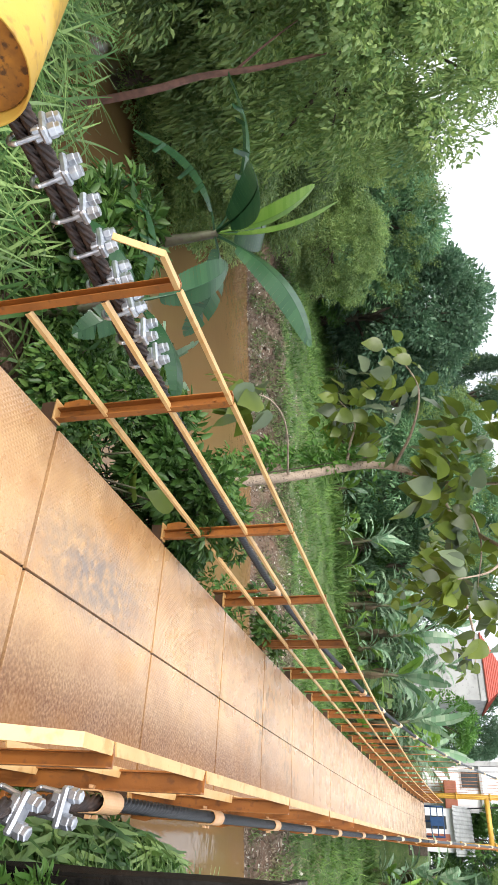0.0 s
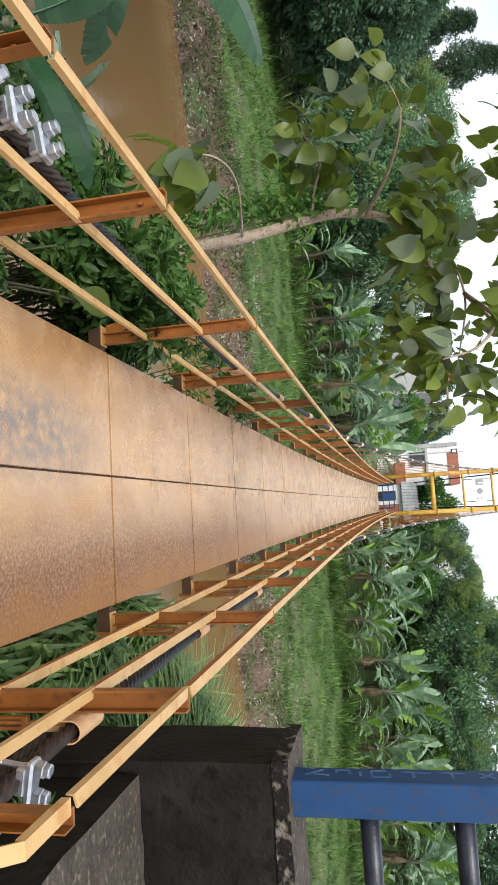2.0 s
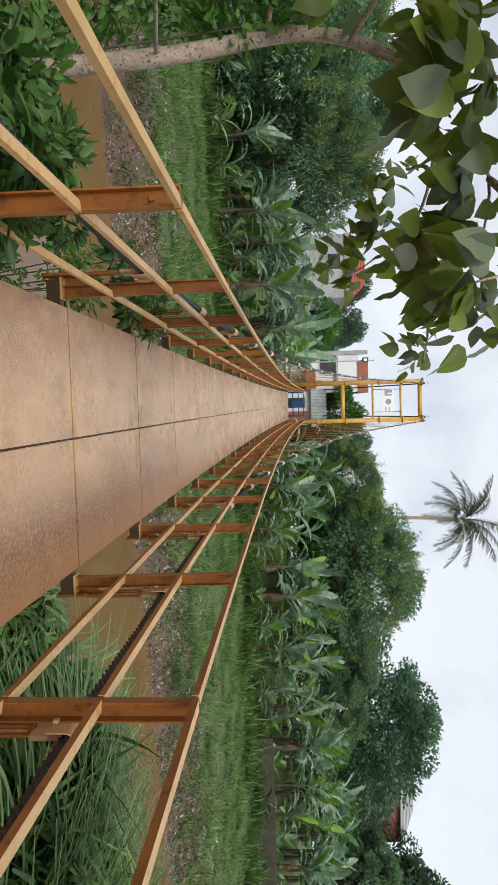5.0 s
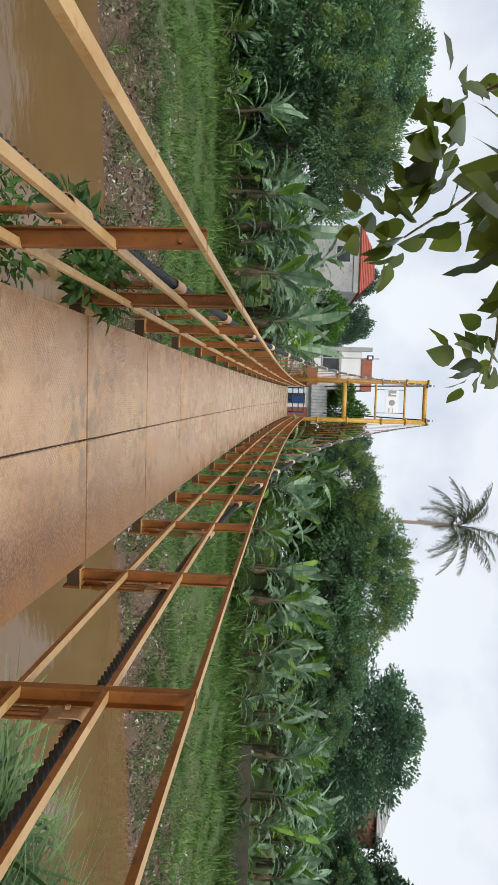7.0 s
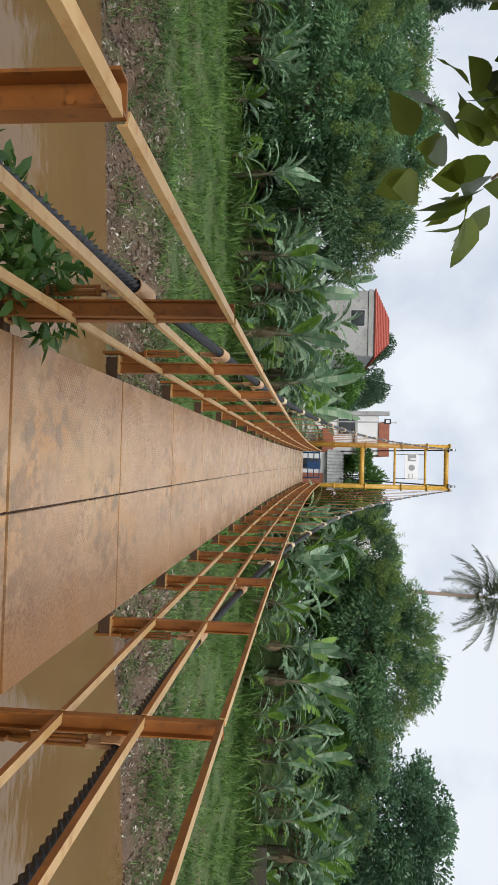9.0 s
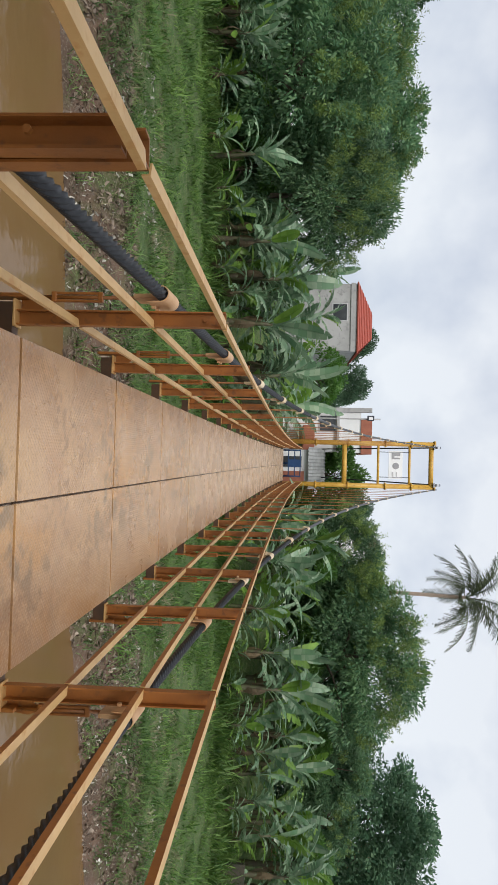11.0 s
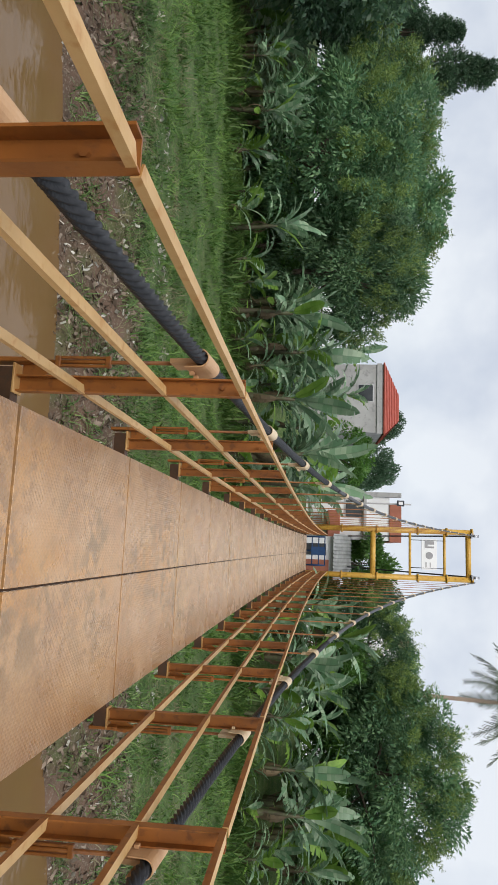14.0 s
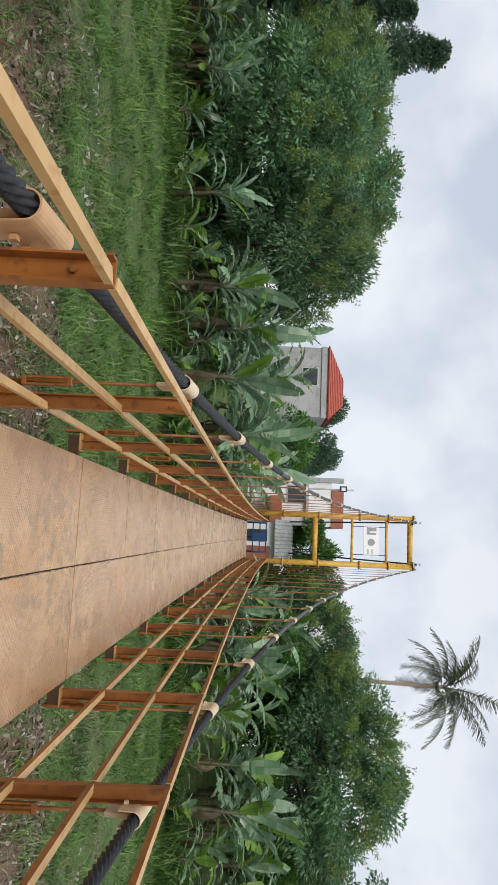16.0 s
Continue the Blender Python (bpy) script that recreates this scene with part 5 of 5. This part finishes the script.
CLUSTERS = (  # centre, spread, number, size
    ((-1.05, 5.6, 2.62), 0.38, 16, 0.22), ((-1.6, 5.5, 2.75), 0.35, 10, 0.22), ((-0.85, 4.85, 2.62), 0.28, 9, 0.20), ((-1.4, 7.05, 2.22), 0.30, 10, 0.16),
    ((-0.62, 7.05, 2.82), 0.24, 7, 0.16), ((-1.75, 6.9, 2.42), 0.24, 7, 0.17), ((-1.5, 6.5, 2.75), 0.38, 8, 0.17), ((-3.05, 5.25, 1.55), 0.42, 16, 0.20), ((-2.8, 5.3, 1.95), 0.32, 8, 0.20), ((-3.2, 4.8, 2.2), 0.5, 14, 0.20), ((-2.05, 6.95, 2.55), 0.32, 8, 0.16),
    ((-1.9, 5.0, 2.5), 0.28, 6, 0.30), ((-2.2, 5.3, 2.9), 0.35, 8, 0.26), ((-2.1, 5.2, 3.6), 0.6, 16, 0.22), ((-1.78, 2.95, 1.04), 0.20, 7, 0.24), ((-2.2, 5.0, 2.6), 0.35, 8, 0.24), ((-0.9, 5.9, 2.95), 0.4, 10, 0.20), ((-2.7, 5.5, 2.9), 0.5, 12, 0.22),
    ((-2.05, 4.7, 3.3), 0.35, 9, 0.20), ((-1.15, 5.1, 3.2), 0.38, 10, 0.20), ((-0.5, 5.35, 3.1), 0.28, 7, 0.19), ((-2.5, 4.5, 3.3), 0.3, 6, 0.20),
    # unseen upper crown, added to keep light off the bank below
    ((-2.3, 4.6, 4.5), 0.9, 30, 0.24), ((-3.2, 3.6, 4.6), 0.9, 30, 0.24), ((-3.4, 5.6, 4.6), 0.9, 24, 0.24), ((-2.2, 3.2, 5.0), 0.8, 24, 0.24),
)
for c, spread, n, size in CLUSTERS:
    for i in range(int(n * 2.8)):
        d = Vector((r.gauss(0, 1), r.gauss(0, 1), r.gauss(0, 0.7)))
        d.normalize()
        p = Vector(c) + d * spread * r.uniform(0.2, 1.0)
        s = size * r.uniform(0.75, 1.4)
        yaw = math.degrees(math.atan2(d.y, d.x)) + r.uniform(-50, 50)
        m = Matrix.LocRotScale(p, Euler((radians(r.uniform(-45, 45)), radians(r.uniform(5, 65)), radians(yaw)), "XYZ"), (s, s, s))
        shared("leaf", BROAD[3] if r.random() < 0.22 else r.choice(BROAD[:3]), over, m)


# ---- shrubs and vines against the railing ----
def shrub(seed, cx, cy, cz, spread, n, leaf, label, mat):
    r = random.Random(seed)
    t = tagged(group_of("shrub"), label, "shrub", group="bank shrubs")
    cs = [(cx + r.gauss(0, spread), cy + r.gauss(0, spread), cz + r.gauss(0, spread * 0.6)) for _ in range(n)]
    if cx < 0 and seed not in (5, 12, 13):
        cs = [(min(x, -1.32), y, z) for x, y, z in cs]
    shared("foliage", crown_mesh("foliage", cs, [spread * 0.6] * n, 45 if seed in (5, 6, 12) else 130, leaf, seed, mat, 0.3, 0.42, True), t)
    g = land(cx, cy) - 0.1
    for c in cs[:2 if seed in (5, 6, 12) else 7]:
        part("twig", tube([(cx, cy, g), ((cx + c[0]) / 2 + 0.05, (cy + c[1]) / 2, (g + c[2]) / 2), c], [0.018, 0.012, 0.004], 5), M_BARK_DARK, t)


shrub(1, -1.9, 4.2, -0.12, 0.36, 24, 0.13, "leafy green shrub beside the railing", M_TREE[3])
shrub(10, -1.75, 2.7, -0.35, 0.32, 30, 0.085, "leafy shrub under the railing", M_SHRUB)
shrub(11, -1.7, 5.1, -0.3, 0.34, 20, 0.11, "leafy shrub under the railing", M_SHRUB)
shrub(2, -2.4, 3.0, -0.45, 0.42, 34, 0.10, "dark leafy shrub on the near bank", M_SHRUB)
shrub(3, -1.8, 5.6, -0.75, 0.40, 14, 0.10, "small-leaved shrub below the deck", M_TREE[3])
shrub(4, -2.6, 6.6, -1.0, 0.55, 16, 0.12, "loose shrub on the river bank", M_SHRUB)
shrub(5, -1.45, 8.5, 0.0, 0.22, 10, 0.085, "vine climbing over the deck edge", M_SHRUB)
shrub(12, -1.42, 7.8, 0.14, 0.20, 8, 0.12, "vine with long leaves over the lower rail", M_SHRUB)
shrub(6, -1.5, 7.6, -0.6, 0.34, 12, 0.10, "vine below the deck edge", M_TREE[3])
shrub(13, -1.55, 4.5, 0.35, 0.24, 16, 0.10, "leafy shrub grown up through the cable", M_SHRUB)
shrub(14, -3.5, 2.6, -0.35, 0.35, 22, 0.14, "dark leafy shrub round the young banana", M_SHRUB)
shrub(7, -3.2, 4.3, -1.0, 0.4, 16, 0.14, "leafy shrub on the near bank", M_SHRUB)
shrub(8, 1.5, 1.95, 0.2, 0.16, 8, 0.08, "weed growing by the concrete wall", M_TREE[3])
shrub(9, 2.2, 6.5, -1.2, 0.5, 12, 0.12, "weeds among the tall grass", M_TREE[3])
# leafy climber on the trunk and the bough behind it
vine = tagged(group_of("vine"), "small-leaved green climber clothing the pale trunk", "vine")
r = random.Random(8)
cs = [(-2.42 - 0.25 * s + r.uniform(-0.22, 0.02), 5.3 + 0.3 * s + r.uniform(-0.15, 0.2), 0.0 + 1.9 * s) for s in [i / 25 for i in range(26)]]
shared("foliage", crown_mesh("foliage", cs, [r.uniform(0.10, 0.22) for _ in cs], 46, 0.09, 13, M_TREE[3], 0.4, 0.5, True), vine)
part("twig", tube(bend([(-2.2, 5.1, -2.4), (-2.3, 5.25, -0.4), (-2.42, 5.38, 0.6), (-2.68, 5.62, 1.9)]), 0.008, 5), M_BARK_DARK, vine)
taro = tagged(group_of("broad_leaf_plant"), "low plant with very large dark green leaves", "plant")
for i, (x, y, z, turn, s) in enumerate(((-1.25, 2.9, -0.15, 200, 0.42), (-1.3, 3.5, -0.1, 120, 0.36), (-1.28, 3.9, 0.12, 260, 0.32), (-1.55, 3.3, 0.0, 20, 0.4), (-1.6, 2.6, -0.2, 70, 0.4))):
    shared("leaf", BROAD[i % 2], taro, Matrix.LocRotScale((x, y, z), Euler((radians(20 - 15 * i), radians(25), radians(turn)), "XYZ"), (s, s, s)))
    part("stalk", tube([(-1.5, 3.2, -1.9), ((x - 1.5) / 2, (y + 3.2) / 2, (z - 1.0) / 2), (x, y, z)], [0.02, 0.014, 0.008], 6), M_STEM, taro)

# ---- coconut palm ----
palm = tagged(group_of("coconut_palm"), "tall coconut palm with drooping fronds", "palm tree")
px, py, top = 12.6, 70.0, 20.2
part("trunk", tube([(px - 0.6, py, 1.5), (px - 0.5, py, 8), (px - 0.25, py, 14), (px, py, top)], [0.28, 0.22, 0.19, 0.16], 10), M_BARK, palm)


def frond_mesh(seed, length=4.6, arch=1.0):
    r = random.Random(seed)
    v, f = [], []
    n = 48
    sp = [Vector((length * s * (1 - 0.22 * arch * s), 0, length * (0.45 * s - (0.42 + 0.42 * arch) * s * s))) for s in [i / n for i in range(n + 1)]]
    for i in range(n):
        a, b = sp[i], sp[i + 1]
        k = len(v)
        h = 0.05 * (1.1 - i / n)
        v += [a + Vector((0, -h, 0)), a + Vector((0, h, 0)), b + Vector((0, h * 0.95, 0)), b + Vector((0, -h * 0.95, 0))]
        f.append((k, k + 1, k + 2, k + 3))
        s = i / n
        if s < 0.12:
            continue
        ln = 0.85 * math.sin(math.pi * (0.12 + 0.85 * s)) ** 0.6 * r.uniform(0.8, 1.1)
        for sg in (-1, 1):
            k = len(v)
            t = a.lerp(b, 0.5) + Vector((ln * r.uniform(0.3, 0.55), sg * ln * r.uniform(0.5, 0.78), -ln * r.uniform(0.35, 1.0)))
            v += [a, a.lerp(b, 0.75), t + Vector((0.03, 0, 0)), t]
            f.append((k, k + 1, k + 2, k + 3))
    return np_mesh("frond", v, f, M_PALM)


FRONDS = [frond_mesh(1, 4.6, 0.35), frond_mesh(2, 4.6, 0.6), frond_mesh(3, 4.2, 0.8)]
r = random.Random(5)
for i in range(21):
    tip = -60 + 4.6 * i + r.uniform(-8, 8)
    m = Matrix.LocRotScale((px, py, top - 0.1), Euler((r.uniform(-0.2, 0.2), radians(tip), radians(137.5 * i + r.uniform(-12, 12))), "XYZ"), (1.32, 1.32, 1.32))
    shared("frond", FRONDS[min(2, i // 7)], palm, m)
nut_bm = bmesh.new()
bmesh.ops.create_icosphere(nut_bm, subdivisions=2, radius=0.16)
NUT = mesh_of("coconut", nut_bm, M_STEM)
for i in range(9):
    shared("coconut", NUT, palm, pose(px + 0.35 * math.cos(i * 2.2), py + 0.35 * math.sin(i * 2.2), top - 0.35 - 0.12 * (i % 3)))


# ---- houses beyond the far bank ----
def tiled_slope(corners, rows, mat, parent, name="tile_course"):
    """Courses of roof tiles on a quad a, b (eave), c, d (ridge)."""
    a, b, c, d = map(Vector, corners)
    nrm = (b - a).cross(d - a).normalized()
    for i in range(rows):
        s0, s1 = i / rows, (i + 1) / rows + 0.15 / rows
        bm = bmesh.new()
        q = [a.lerp(d, s0), b.lerp(c, s0), b.lerp(c, min(1, s1)), a.lerp(d, min(1, s1))]
        up = [q[0] + nrm * 0.10, q[1] + nrm * 0.10, q[2] + nrm * 0.03, q[3] + nrm * 0.03]
        vs = [bm.verts.new(p) for p in q + up]
        for k in ((3, 2, 1, 0), (4, 5, 6, 7), (0, 1, 5, 4), (1, 2, 6, 5), (2, 3, 7, 6), (3, 0, 4, 7)):
            bm.faces.new([vs[j] for j in k])
        bmesh.ops.remove_doubles(bm, verts=bm.verts, dist=1e-5)
        part(name, bm, mat, parent)


def house(name, label, x0, x1, y0, y1, base, eave, ridge, wall_mat, roof_mat, windows, hip=0.35, over=0.4):
    h = tagged(group_of(name), label, "house")
    part("wall", box(x0, x1, y0, y1, base, eave), wall_mat, h)
    roof = group_of("roof")
    roof.parent = h
    ym, ins = (y0 + y1) / 2, hip * (x1 - x0)
    A, B, C, D = (x0 - over, y0 - over, eave), (x1 + over, y0 - over, eave), (x1 + over, y1 + over, eave), (x0 - over, y1 + over, eave)
    R0, R1 = (x0 + ins, ym, ridge), (x1 - ins, ym, ridge)
    tiled_slope((A, B, R1, R0), 9, roof_mat, roof)
    tiled_slope((C, D, R0, R1), 9, roof_mat, roof)
    tiled_slope((B, C, R1, R1), 9, roof_mat, roof)
    tiled_slope((D, A, R0, R0), 9, roof_mat, roof)
    for wx, wz, ww, wh in windows:
        win = group_of("window")
        win.parent = h
        part("frame", box(wx - ww / 2 - 0.08, wx + ww / 2 + 0.08, y0 - 0.05, y0 + 0.02, wz - wh / 2 - 0.08, wz + wh / 2 + 0.08), M_SIGN_FADED, win)
        part("pane", box(wx - ww / 2, wx + ww / 2, y0 - 0.06, y0 - 0.045, wz - wh / 2, wz + wh / 2), M_GLASS, win)
    return h


h1 = house("house", "grey rendered house with red hipped tile roof", -14.6, -9.2, 58, 65, 1.5, 7.72, 9.4, M_WALL_GREY, M_ROOF_RED, ((-12.3, 6.35, 1.3, 1.1),), 0.32, 0.12)
part("eave_band", box(-14.68, -9.12, 57.92, 57.99, 7.22, 7.6), M_WALL_GREY, h1)
house("house", "low house with brown tiled roof among trees", 6.8, 12.0, 72, 79, 2, 11.0, 12.6, M_WALL_WHITE, M_ROOF_BROWN, ())
house("house", "low terracotta house with grey roof behind trees", 39.5, 47.0, 68, 75, 2, 12.9, 15.0, M_TERRA, M_WALL_GREY, ((40.8, 12.0, 1.0, 1.0),), 0.2)
h3 = tagged(group_of("building"), "white two-storey building with terracotta parapet", "building")
part("wall", box(-4.15, -1.0, 57, 63, 1.5, 8.1), M_WALL_WHITE, h3)
part("parapet", box(-3.65, -0.9, 56.9, 63, 8.1, 8.95), M_TERRA, h3, "terracotta red parapet")
part("pillar", box(-4.50, -4.17, 56.6, 57.2, 1.5, 8.9), M_WALL_GREY, h3)
part("cornice", box(-4.15, -1.0, 56.7, 57, 6.2, 6.4), M_WALL_GREY, h3)
win = group_of("window")
win.parent = h3
part("frame", box(-3.95, -2.55, 56.93, 57.0, 4.8, 6.2), M_SIGN_FADED, win)
part("pane", box(-3.85, -2.65, 56.90, 56.928, 4.9, 6.1), M_GLASS, win)
part("canopy", box(-3.0, -1.0, 55.2, 57, 3.5, 4.4, 0.05), M_TERRA, h3, "terracotta tiled canopy")
h4 = tagged(group_of("shed"), "low shed with grey corrugated sheet roof", "shed")
part("wall", box(-1.1, 1.6, 54.0, 56.0, 1.5, 3.9), M_WALL_WHITE, h4)
bm = bmesh.new()
ny = 36
for i in range(ny + 1):
    x = -1.3 + 3.1 * i / ny
    dz = 0.04 * math.sin(i * math.pi / 1.5)
    for y, z in ((53.6, 3.9), (56.2, 5.3)):
        bm.verts.new((x, y, z + dz))
        bm.verts.new((x, y, z + dz - 0.02))
bm.verts.ensure_lookup_table()
for i in range(ny):
    a = [bm.verts[4 * i + k] for k in range(4)]
    b = [bm.verts[4 * i + 4 + k] for k in range(4)]
    bm.faces.new((a[0], b[0], b[2], a[2]))
    bm.faces.new((a[1], a[3], b[3], b[1]))
    bm.faces.new((a[0], a[1], b[1], b[0]))
part("roof", bm, M_ROOF_GREY, h4)
door = part("door", box(-0.6, 0.2, 53.95, 54.0, 1.9, 3.4), M_GLASS, h4)
part("shutter", box(0.5, 1.3, 53.95, 54.0, 2.0, 3.6), M_TERRA, h4)
lamp = tagged(group_of("street_lamp"), "grey pole with black floodlight", "street lamp")
part("pole", tube([(-3.2, 50, 1.0), (-3.2, 50, 8.5)], 0.05, 8), M_WALL_GREY, lamp)
part("floodlight", box(-3.42, -3.06, 49.75, 49.9, 7.6, 8.05, 0.02), M_DARKPIPE, lamp)
part("lens", box(-3.34, -3.14, 49.742, 49.752, 7.7, 7.95), M_SIGN, lamp)
# wall at the back of the field
tagged(part("field_wall", box(20.0, 44, 39.0, 39.2, -1.6, 0.50, 0.01), M_WALL_MOSSY), "low mossy brown wall at the back of the field", "wall")
